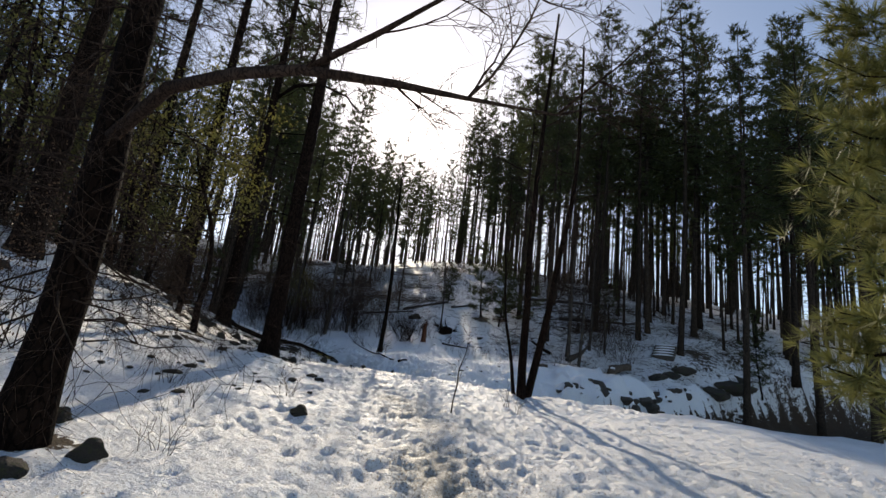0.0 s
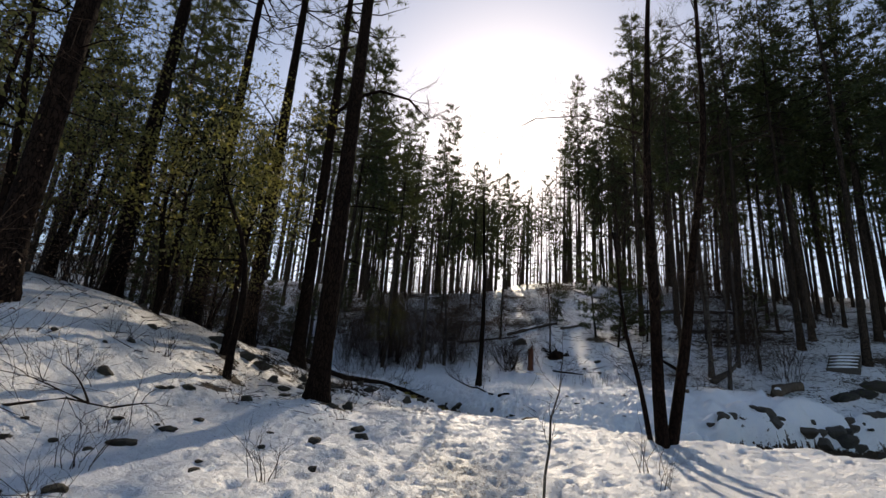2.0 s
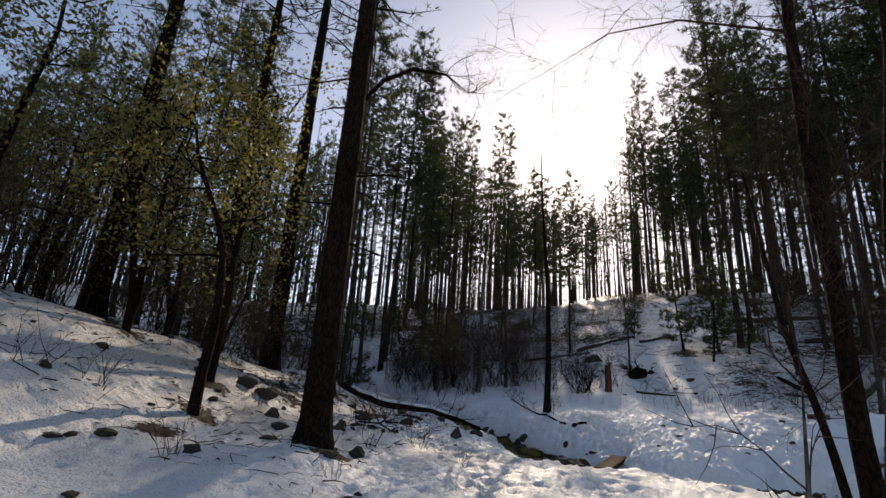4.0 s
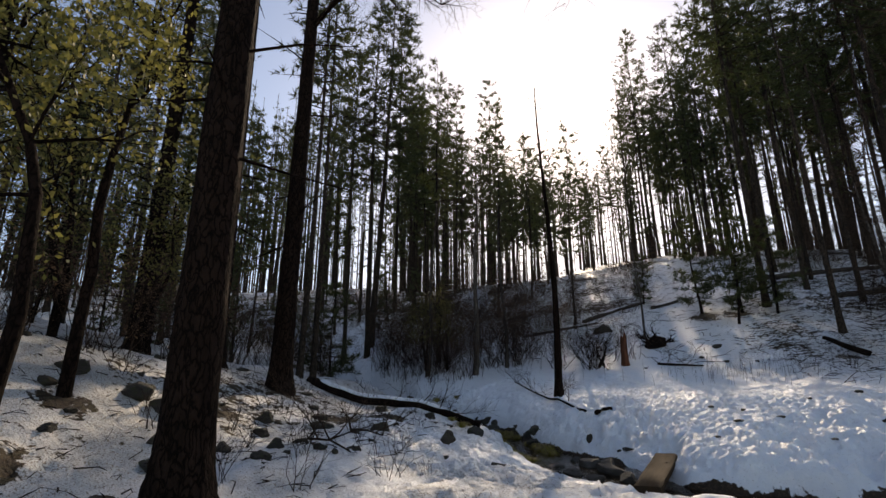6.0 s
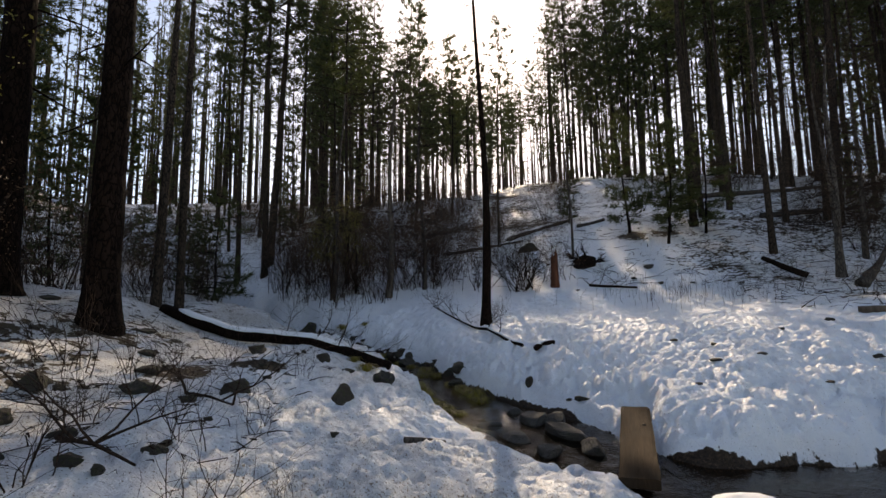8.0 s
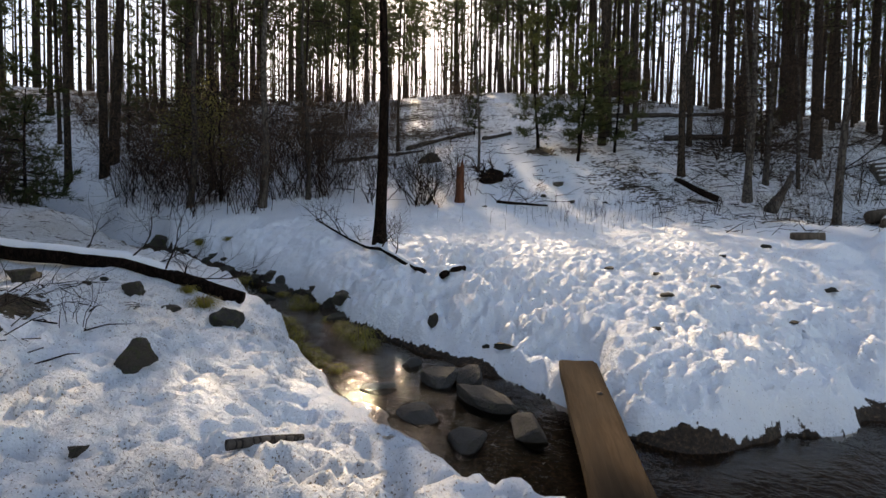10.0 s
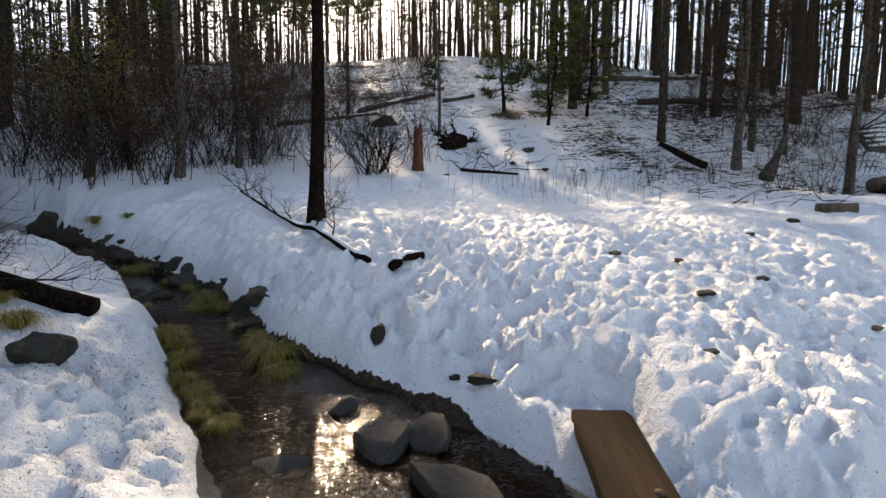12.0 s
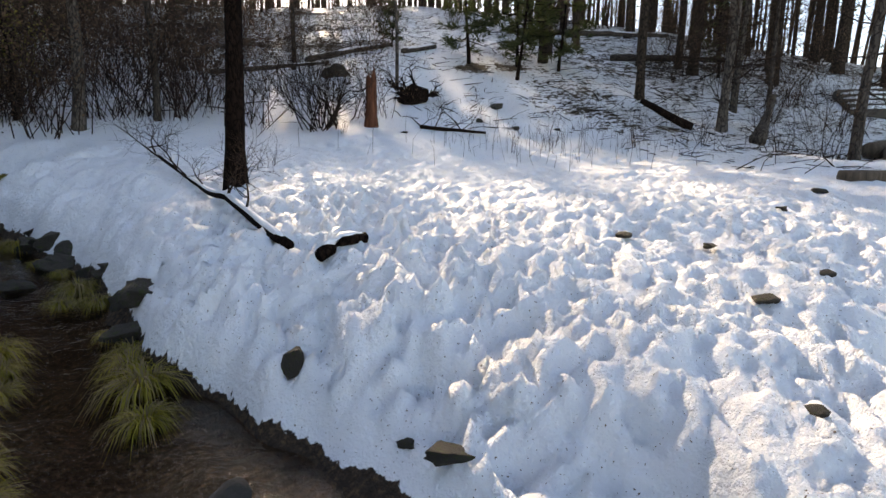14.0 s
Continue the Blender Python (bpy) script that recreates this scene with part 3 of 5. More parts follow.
# pines that stand apart: x, y, kind, size
for x, y, k, s in ((-4.5, 17.6, 2, 1.0), (-4.6, 18.9, 4, 0.95), (14.2, 28.8, 1, 1.05), (15.5, 30.5, 0, 1.0), (23.0, 22.2, 1, 1.15), (23.5, 26.7, 1, 1.08),
                   (23.2, 16.9, 3, 0.98), (27.2, 26.5, 3, 1.1), (30.5, 21.0, 3, 1.1), (19.5, 27.5, 4, 1.2), (22.7, 34.5, 1, 1.0), (-1.7, 27.3, 2, 0.95),
                   (-6.2, 30.0, 1, 0.95), (-7.9, 31.0, 0, 1.0), (17.5, 31.5, 4, 1.15), (26.0, 31.0, 4, 1.25), (28.5, 17.5, 3, 1.1), (33.0, 24.0, 3, 1.1), (34.0, 17.0, 4, 1.3), (30.0, 29.5, 3, 1.1), (36.5, 20.5, 3, 1.1), (27.0, 13.2, 3, 0.95)):
    place(stock, used_stock, k, stand(x, y, 77 * x + 31 * y, s))

rng = random.Random(8)
taken = [(-3.2, 13.5), (-5.2, 13.8), (-7, 13.6), (-6.6, 8.6), (-4.5, 17.6), (14.2, 28.8), (23, 22.2), (23.5, 26.7), (23.2, 16.9)]
EYE = (2.75, 0.47, 0.96)


def room_above(x, y):
    """How high a tree may grow here: the gap in the wood, where the sun comes in, stays open."""
    az = math.degrees(math.atan2(x - EYE[0], y - EYE[1]))
    low = 29.0 + 1.5 * math.sin(az * 1.9 + 1)
    if az > 9:
        low += (az - 9) * 2.2
    if az < -9:
        low += (-9 - az) * 2.2
    d = math.hypot(x - EYE[0], y - EYE[1])
    return EYE[2] + d * math.tan(radians(min(low, 64))) - height(x, y)


SUNNY = [(1.1 * i - 0.5, 14.5 + 0.3 * (i % 2)) for i in range(11)] + [(1.1 * i - 0.5, 17.3 + 0.3 * (i % 2)) for i in range(11)] + [(6, 19), (9, 19), (3.5, 18), (12.5, 20), (14.5, 23), (0, 11), (-3, 11), (1.5, 12), (-1, 11), (-2, 12), (-1, 6), (0, -4), (-3, -2), (-4, 1), (2, 9), (-2, 9), (2.5, 6), (3, 2), (-3, 4), (-2, 1)]


def sun_room(x, y):
    """How high a tree may grow here before it stands between the sun and the open snow."""
    room = 99.0
    for a, b in SUNNY:
        d = (y - b) / math.cos(SUN_AZ)
        if d > 2 and abs(x - a - d * math.sin(SUN_AZ)) < 2.2:
            room = min(room, height(a, b) + 0.2 + d * math.tan(SUN_EL) - height(x, y))
    return room


count = {"stock": 0, "slim": 0}
tries = 0
while (count["stock"] < 126 or count["slim"] < 250) and tries < 30000:
    tries += 1
    zone = rng.random()
    if zone < 0.90:
        d, az = 20 + 75 * rng.random() ** 0.8, radians(rng.uniform(-58, 62))
        x, y = 2.7 + d * math.sin(az), 2 + d * math.cos(az)
    else:
        x, y = rng.uniform(-26, -8.5), rng.uniform(-6, 30)
    r, half, _ = creek(np.array([x]), np.array([y]))
    r, half = float(r[0]), float(half[0])
    u = y + 0.35 * min(max(x - 6, -20), 22) - 23
    if abs(r) * half < half + 0.8 or (r > 0 and u < 3.0) or (r < 0 and x > -5):
        continue
    if abs(x - 8 - (y - 26) * 0.33) < 1.6 and y < 46:
        continue
    if any((x - a) ** 2 + (y - b) ** 2 < (1.5 if y > 22 else 4.4) ** 2 for a, b in taken):
        continue
    room = room_above(x, y)
    if rng.random() < 0.95:                            # the sun's own gap is lower and thinly wooded
        room = min(room, sun_room(x, y))
    if room < 6:
        continue
    if x > 10 and y > 37 and rng.random() < (0.65 if y < 62 else 0.35):
        continue
    if 7 < x < 27 and y < 37 and rng.random() < (0.72 if x < 15 else 0.5):
        continue
    if -0.3 < math.atan2(x - 2.7, y - 2) < -0.04 and rng.random() < 0.6:
        continue
    if math.atan2(x - 2.7, y - 2) < -0.3 and rng.random() < 0.84:
        continue
    far = math.hypot(x - 2.7, y - 2)
    if rng.random() < (0.3 if far > 45 else 0.55) and count["stock"] < 126:
        fam, used, hs, key = stock, used_stock, HEIGHTS, "stock"
    elif count["slim"] < 250:
        fam, used, hs, key = slim, used_slim, SLIM_H, "slim"
    else:
        continue
    k = rng.randrange(len(fam))
    s = rng.uniform(0.85, 1.15) * (1.3 if far > 65 else 1)
    if hs[k] * s > room:
        s = room / hs[k] * rng.uniform(0.9, 1.02)
        if s < 0.55:
            continue
    taken.append((x, y))
    count[key] += 1
    place(fam, used, k, stand(x, y, rng.uniform(0, 360), s, 0.1, (rng.gauss(0, 1.3), rng.gauss(0, 1.3))))


def far_woods():
    """Beyond the crest: trunks and crowns in one piece."""
    rng = random.Random(77)
    nr = np.random.RandomState(77)
    g, o, w = Geo(), [], []
    for i in range(600):
        d, az = rng.uniform(80, 135), radians(rng.uniform(-62, 66) if i < 560 else rng.uniform(-50, 2))
        x, y = 2.7 + d * math.sin(az), 2 + d * math.cos(az)
        if az > 0.35 and rng.random() < 0.5:
            continue
        room = room_above(x, y)
        light = sun_room(x, y) if rng.random() < 0.72 else 99
        h = min(rng.uniform(22, 34) if light < 99 else rng.uniform(27, 38), max(min(room * rng.uniform(0.9, 1.03), light), 5))
        z = height(x, y)
        g.tube([(x, y, z - 0.5), (x, y, z + h)], [rng.uniform(0.13, 0.24), 0.03], 5, cap=False)
        for _ in range(38):
            f = rng.uniform(0.12, 1)
            s = 1.6 * (1.15 - f)
            o += [(x + rng.gauss(0, s), y + rng.gauss(0, s), z + h * f)] * 6
    o = np.array(o)
    w = nr.normal(size=(len(o), 3))
    ob = tagged(new("far_woods"), "distant pine wood beyond the crest of the hill", "woods", kind="stuff")
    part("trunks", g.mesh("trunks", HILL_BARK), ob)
    part("crowns", blades_mesh("crowns", NEEDLES, o, w, 0.55, 0.16, 5), ob)
    for c in ob.children:
        tagged(c, kind="stuff")


far_woods()


# the slender tree on the far bank, with a half-dead top
def slender_tree():
    rng = random.Random(31)
    ob = thing("slender_pine_tree", "slender straight pine with a bare broken top", "pine tree", at=(3.46, 18.37, height(3.46, 18.37)))
    trunk, limbs, spots = Geo(), Geo(), []
    h = 10.6
    ts = [i / 24 for i in range(25)]
    axis = lambda t: Vector((0.10 * math.sin(5 * t) - 0.1 * t, 0.05 * math.sin(4 * t), h * t))
    trunk.tube([axis(t) - Vector((0, 0, 0.3 if t == 0 else 0)) for t in ts], [0.125 * (1 - 0.86 * t) * (1 + 0.5 * math.exp(-t * h / 0.15)) for t in ts], 14, wobble=0.06, rng=rng)
    for _ in range(62):
        t = rng.uniform(0.25, 0.98)
        a = rng.uniform(0, 6.28)
        ln = rng.uniform(0.15, 0.7) if t < 0.6 else rng.uniform(0.2, 0.8)
        tips = []
        branch_out(limbs, axis(t), (math.cos(a), math.sin(a), rng.uniform(-0.2, 0.5)), ln, 0.012, 1, rng, 3, 0.1, tips)
        if 0.5 < t < 0.93:
            spots += [tuple(p) for p in tips]
    part("trunk", trunk.mesh("trunk", BACKLIT_BARK), ob)
    part("branchwork", limbs.mesh("branchwork", TWIG), ob)
    o = np.repeat(np.array(spots), 11, 0)
    part("crown", blades_mesh("crown", NEEDLES, o, np.random.RandomState(4).normal(size=o.shape), 0.2, 0.02, 4), ob)


slender_tree()


# small evergreen oaks with olive leaves on the left bank
def oak_meshes(seed, h, r, crown_low, spread, leaves, stems=1, size=0.085):
    rng = random.Random(seed)
    wood, tips = Geo(), []
    for s in range(stems):
        a = rng.uniform(0, 6.28)
        pts, p = [Vector((0, 0, -0.25))], Vector((0, 0, 0))
        d = Vector((0.15 * math.cos(a), 0.15 * math.sin(a), 1))
        for i in range(9):
            pts.append(p.copy())
            d = (d + Vector((rng.gauss(0, 0.13), rng.gauss(0, 0.13), 0.1))).normalized()
            p = p + d * h / 9
        wood.tube(pts, [r * 1.35] + [r * (1 - 0.85 * i / 9) for i in range(9)], 9, wobble=0.1, rng=rng)
        for i in range(2, 10):
            z = pts[i].z / h
            if z < crown_low:
                continue
            for _ in range(2):
                b = rng.uniform(0, 6.28)
                branch_out(wood, pts[i], (math.cos(b), math.sin(b), rng.uniform(-0.1, 0.6)), spread * rng.uniform(0.5, 1.0), r * 0.3, 2, rng, 3, 0.1, tips, 0.5)
    tips = np.array([tuple(t) for t in tips])
    nr = np.random.RandomState(seed)
    o = tips[nr.randint(0, len(tips), leaves)] + nr.normal(size=(leaves, 3)) * 0.13
    return wood.mesh("trunk", BACKLIT_BARK), leaves_mesh("crown", LEAVES, o, size, seed)


def oak(meshes, x, y, label, turn=0, s=1.0, group=""):
    ob = thing("oak_tree", label, "oak tree", group)
    part("trunk", meshes[0], ob)
    part("crown", meshes[1], ob)
    ob.matrix_basis = stand(x, y, turn, s)
    return ob


OAKS = [oak_meshes(41, 5.6, 0.09, 0.42, 1.5, 2900), oak_meshes(42, 7.2, 0.085, 0.45, 1.5, 2700), oak_meshes(43, 4.8, 0.07, 0.4, 1.3, 2400, 2)]
OAK_TEXT = "small evergreen oak with a dark crooked trunk and olive leaves"
first_oaks = [oak(OAKS[0], -2.1, 6.0, OAK_TEXT, 0, 1.0, "evergreen oaks on the left bank"),
              oak(OAKS[1], -3.1, 7.8, OAK_TEXT, 50, 1.0, "evergreen oaks on the left bank"),
              oak(OAKS[2], -4.6, 7.2, OAK_TEXT, 90, 1.1, "evergreen oaks on the left bank")]
for x, y, k, turn, s in ((-7.6, 6.2, 1, 120, 1.2), (-6.0, 4.0, 2, 10, 1.3), (-5.6, 1.2, 1, 250, 1.0),
                         (-9.5, 3.0, 0, 60, 1.4), (-6.4, 10.6, 2, 20, 1.1), (-9.6, 9.8, 2, 200, 1.3), (-7.6, 14.6, 2, 310, 1.0), (-9.0, 16.4, 2, 95, 1.1),
                         (-8.4, 8.2, 2, 170, 0.9), (-10.5, 5.0, 2, 280, 1.2), (-5.6, 11.9, 2, 240, 0.8),  (-0.9, 24.7, 2, 30, 0.62), (-2.0, 25.6, 2, 70, 0.6)):
    copy_thing(first_oaks[k], stand(x, y, turn, s))


# dark young conifers: dense from the ground up
YOUNG = [pine_meshes(51, 4.2, 0.05, 0.12, 1.1, 0.2, 12, 12, 0.2, 0.022, 7, 8), pine_meshes(52, 7.5, 0.08, 0.14, 1.7, 0.24, 10, 10, 0.22, 0.036, 7, 10)]
young = [pine(m, "young dark green conifer with branches down to the snow", "young conifers", "young_conifer") for m in YOUNG]
young[0].matrix_basis = stand(11.35, 29.2, 0, 1.35)
young[1].matrix_basis = stand(12.05, 26.8, 0, 0.72)
for x, y, k, s in ((12.9, 28.4, 0, 0.9), (14.0, 27.4, 0, 0.8), (-6.5, 25.5, 0, 1.0), (-10, 27, 1, 1.0), (-8.5, 19.5, 1, 0.9), (9.6, 33.6, 0, 0.55), (20, 26, 1, 0.9),
                   (27, 20, 1, 1.0), (-13, 16, 1, 1.1), (-10.5, 13.8, 1, 1.0), (-15, 21, 1, 1.2), (-12, 20, 1, 0.9), (-17, 26, 1, 1.2), (-13.5, 28, 1, 1.0), (-8.8, 30, 1, 0.9), (-11.6, 33, 1, 1.1), (-6.6, 33.5, 1, 0.8), (-19, 18, 1, 1.2), (-16, 12, 1, 1.1), (-15, 8, 1, 1.0), (-4.6, 34.5, 1, 0.8), (-15, 35, 1, 1.1), (-7.5, 39, 1, 1.0), (-3.2, 40, 1, 0.9), (-20, 31, 1, 1.2), (0.4, 39, 1, 0.7), (-26, 44, 1, 1.3), (-24, 38, 1, 1.2)):
    copy_thing(young[k], stand(x, y, 60 * x, s))
NEARPINE = pine_meshes(55, 5.4, 0.07, 0.1, 1.35, 0.16, 20, 38, 0.2, 0.010, 8, 10, 0, SUNLIT_NEEDLES)
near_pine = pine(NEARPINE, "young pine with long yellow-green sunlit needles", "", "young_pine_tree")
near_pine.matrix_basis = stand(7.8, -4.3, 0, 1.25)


# the bare tree with three stems by the creek
def bare_tree():
    rng = random.Random(61)
    ob = thing("bare_tree", "bare multi-stemmed tree with thin dark stems in snow by the creek", "tree", at=(6.15, 4.95, height(6.15, 4.95)))
    for lx, ly, h, r in ((-0.35, 0.1, 4.4, 0.05), (0.05, 0.0, 11.5, 0.115), (0.55, 0.1, 11.0, 0.105)):
        g, twigs = Geo(), Geo()
        pts, p, d = [Vector((lx * 0.35, ly, -0.3))], Vector((lx * 0.4, ly, 0)), Vector((lx * 0.30, 0.02, 1)).normalized()
        n = 14
        for i in range(n):
            pts.append(p.copy())
            d = (d + Vector((rng.gauss(0, 0.035) + (0.03 if lx < 0.3 and i > 5 else -0.012), rng.gauss(0, 0.035), 0.06))).normalized()
            p = p + d * h / n
        g.tube(pts, [r * 1.3] + [r * (1 - 0.8 * i / n) for i in range(n)], 10, wobble=0.08, rng=rng)
        for i in range(4, n):
            for _ in range(2):
                a = rng.uniform(0, 6.28)
                branch_out(twigs, pts[i], (math.cos(a), math.sin(a), 0.5), rng.uniform(0.5, 1.7), r * 0.16, 2, rng, 3, 0.2)
        s = part("stem", g.mesh("stem", BACKLIT_BARK), ob)
        part("twig_mass", twigs.mesh("twig_mass", TWIG), s)

    limb = Geo()
    pts = [Vector((0.0, 0.05, 6.0)), Vector((-1.2, 0.4, 6.6)), Vector((-2.2, 0.6, 6.6)), Vector((-3.0, 0.8, 6.2))]
    limb.tube(pts, [0.02, 0.015, 0.010, 0.004], 6, wobble=0.05, rng=rng)
    for p in pts[1:]:
        for _ in range(3):
            branch_out(limb, p, (rng.uniform(-1, 0.2), rng.uniform(-0.6, 0.6), rng.uniform(-0.8, 0.5)), rng.uniform(0.7, 1.3), 0.006, 2, rng, 3, -0.12)
    part("limb", limb.mesh("limb", TWIG), ob)


bare_tree()


def leaning_tree():
    """The dark tree by the path, with one long arching limb over it."""
    rng = random.Random(66)
    x, y = -0.75, -3.15
    ob = thing("old_tree", "old dark tree with one long arching bare limb", "tree", at=(x, y, height(x, y)))
    g = Geo()
    n = 60
    g.tube([(0.05 * math.sin(i * 0.2) - 0.1 * (i / n), 0.3 * i / n, 11 * (i / n) - (0.3 if i == 0 else 0)) for i in range(n + 1)],
           [0.175 * (1 - 0.6 * i / n) * (1 + 0.45 * math.exp(-i / n * 11 / 0.25)) for i in range(n + 1)], 20, wobble=0.07, rng=rng)
    part("trunk", g.mesh("trunk", BACKLIT_BARK), ob)
    limb = Geo()
    pts = [Vector((0.05, -0.05, 2.55)), Vector((0.68, -0.77, 2.75)), Vector((1.3, -1.33, 2.68)), Vector((1.79, -1.74, 2.57)), Vector((2.34, -1.99, 2.46)), Vector((2.76, -2.1, 2.40)), Vector((3.3, -2.1, 2.42))]
    limb.tube(pts, [0.06, 0.052, 0.042, 0.034, 0.024, 0.014, 0.006], 9, wobble=0.06, rng=rng)
    fork = [pts[3], Vector((2.2, -2.0, 2.75)), Vector((2.57, -2.22, 2.95)), Vector((2.95, -2.3, 3.05))]
    limb.tube(fork, [0.024, 0.019, 0.013, 0.005], 7, wobble=0.06, rng=rng)
    for p in fork[1:]:
        branch_out(limb, p, (1, rng.uniform(-0.5, 0.5), rng.uniform(-0.5, 0.5)), rng.uniform(0.4, 0.8), 0.008, 2, rng, 3, 0.05)
    for p in pts[2:]:
        for _ in range(2):
            branch_out(limb, p, (rng.uniform(0.3, 1), rng.uniform(-0.6, 0.6), rng.uniform(-0.3, 0.8)), rng.uniform(0.4, 0.9), 0.01, 2, rng, 4, 0.05)
    part("limb", limb.mesh("limb", TWIG), ob)
    twigs = Geo()
    for _ in range(110):
        z, a = rng.uniform(0.9, 7), rng.uniform(0, 6.28)
        branch_out(twigs, (0.15 * math.cos(a), 0.15 * math.sin(a), z), (math.cos(a), math.sin(a), rng.uniform(-0.5, 0.2)), rng.uniform(0.5, 1.5), 0.012, 2, rng, 3, -0.1)
    part("twig_mass", twigs.mesh("twig_mass", TWIG), ob)


leaning_tree()


# limbs with needles on the large pine behind the first: the arching bough towards the gap
def arching_bough():
    rng = random.Random(71)
    x, y = -3.2, 13.5
    g, tips = Geo(), []
    z0 = height(x, y) + 9.6
    pts = [Vector((x, y, z0)), Vector((x + 0.9, y - 0.2, z0 + 0.9)), Vector((x + 2.0, y - 0.4, z0 + 1.15)), Vector((x + 3.2, y - 0.6, z0 + 0.7)), Vector((x + 4.0, y - 0.8, z0 - 0.2))]
    g.tube(pts, [0.10, 0.085, 0.065, 0.045, 0.015], 8, wobble=0.06, rng=rng)
    for p in pts[1:]:
        for _ in range(4):
            branch_out(g, p, (rng.uniform(0, 1), rng.uniform(-1, 1), rng.uniform(-0.6, 0.4)), rng.uniform(0.7, 1.4), 0.02, 2, rng, 3, -0.05, tips)
    ob = tagged(new("bough"), "long arching pine bough against the bright sky", "bough")
    part("limb", g.mesh("limb", BACKLIT_BARK), ob)
    o = np.repeat(np.array([tuple(t) for t in tips])[::2], 7, 0)
    part("needles", blades_mesh("needles", NEEDLES, o, np.random.RandomState(9).normal(size=o.shape), 0.2, 0.02, 9), ob)


arching_bough()


# ---- shrubs ----
def shrub_mesh(seed, stems, h, lean, r, depth=2, dead=GREY_BARK):
    rng = random.Random(seed)
    g, tips = Geo(), []
    for _ in range(stems):
        a, l = rng.uniform(0, 6.28), rng.uniform(0.1, lean)
        branch_out(g, (rng.gauss(0, 0.3) * h * 0.4, rng.gauss(0, 0.3) * h * 0.4, -0.12), (l * math.cos(a), l * math.sin(a), 1), h * rng.uniform(0.6, 1.1), r, depth, rng, 4, 0.2, tips, 0.42)
    return g.mesh("brushwood", dead), tips


TWIGGY = [shrub_mesh(80 + i, 6 + i, 0.75, 0.5, 0.007, 1, TWIG)[0] for i in range(4)]
BUSH = shrub_mesh(91, 34, 1.7, 1.0, 0.016, 2, TWIG)[0]
THICKETS = [shrub_mesh(95 + i, 22, 2.9, 0.7, 0.011, 1, TWIG) for i in range(3)]


def shrub(name, me, label, group, m):
    ob = thing(name, label, "shrub", group)
    part("brushwood", me, ob)
    ob.matrix_basis = m
    return ob


rng = random.Random(14)
spots = [(0.2, 7.4, 0.8), (-0.45, 7.0, 0.8), (0.84, 8.6, 0.8), (-0.3, 8.6, 0.9), (-1.2, 8.8, 1.0), (0.1, 9.8, 1.0), (0.5, 10.6, 0.8), (-0.9, 10.2, 0.9), (-1.9, 9.6, 1.1),
         (-0.1, -1.0, 0.8), (0.2, -2.9, 0.7), (-0.7, 0.2, 0.8), (4.9, 1.6, 0.7), (5.0, 2.4, 1.0), (-1.4, 1.6, 0.7), (0.9, 0.4, 0.7), (-2.6, 2.6, 1.0), (-2.9, 5.0, 1.1),
         (-3.4, 4.4, 1.1), (-1.1, 4.2, 0.8), (0.6, 4.8, 0.6), (-2.4, 8.4, 1.1), (-3.6, 9.2, 1.2), (-2.9, 10.6, 1.2), (1.9, 6.2, 0.5), (-1.6, 12.0, 1.2), (-0.9, 13.0, 1.0),
         (-2.2, 11.6, 1.6), (0.3, 12.9, 0.8), (1.2, 9.0, 0.5), (3.9, 19.6, 0.8), (5.6, 22.6, 0.6), (10.9, 19.6, 1.2), (12.0, 19.0, 1.2), (9.6, 20.6, 1.0), (13.0, 18.2, 1.4)]
twiggy = [None] * 4
for i, (x, y, s) in enumerate(spots):
    k = i % 4
    m = stand(x, y, rng.uniform(0, 360), s)
    if twiggy[k] is None:
        twiggy[k] = shrub("bare_shrub", TWIGGY[k], "small leafless brown shrub growing out of the snow", "bare shrubs in the snow", m)
    else:
        copy_thing(twiggy[k], m)
shrub("bare_bush", BUSH, "wide leafless dark bush behind the broken stump", "", stand(5.3, 23.6, 0, 1.05))
thick = []
ru = random.Random(23)
SLOPE_BRUSH = [(17.4, 23.4, 0.9), (18.6, 24.6, 0.8), (13.3, 17.5, 0.4)]
UNDERWOOD = [(-0.6 + 0.9 * i * (-1) ** i * 0.8, 24.2 + 0.35 * (i % 5), 0.7 + 0.08 * (i % 4)) for i in range(12)]
while len(UNDERWOOD) < 42:
    UNDERWOOD.append((ru.uniform(-7.5, 2.6), ru.uniform(24.4, 31), ru.uniform(0.75, 1.2)))
while len(UNDERWOOD) < 130:
    x, y = ru.uniform(-16, 34), ru.uniform(22, 52)
    if sun_room(x, y) > 2.5 and abs(float(creek(np.array([x]), np.array([y]))[0][0])) > 1.4 and y + 0.35 * min(max(x - 6, -20), 22) - 23 > 2.2 and abs(x - 8 - (y - 26) * 0.33) > 1.7 and abs(x - 2.7) < 0.85 * y and not (9 < x < 26 and y < 36 and ru.random() < 0.8):
        UNDERWOOD.append((x, y, ru.uniform(0.45, 1.1)))
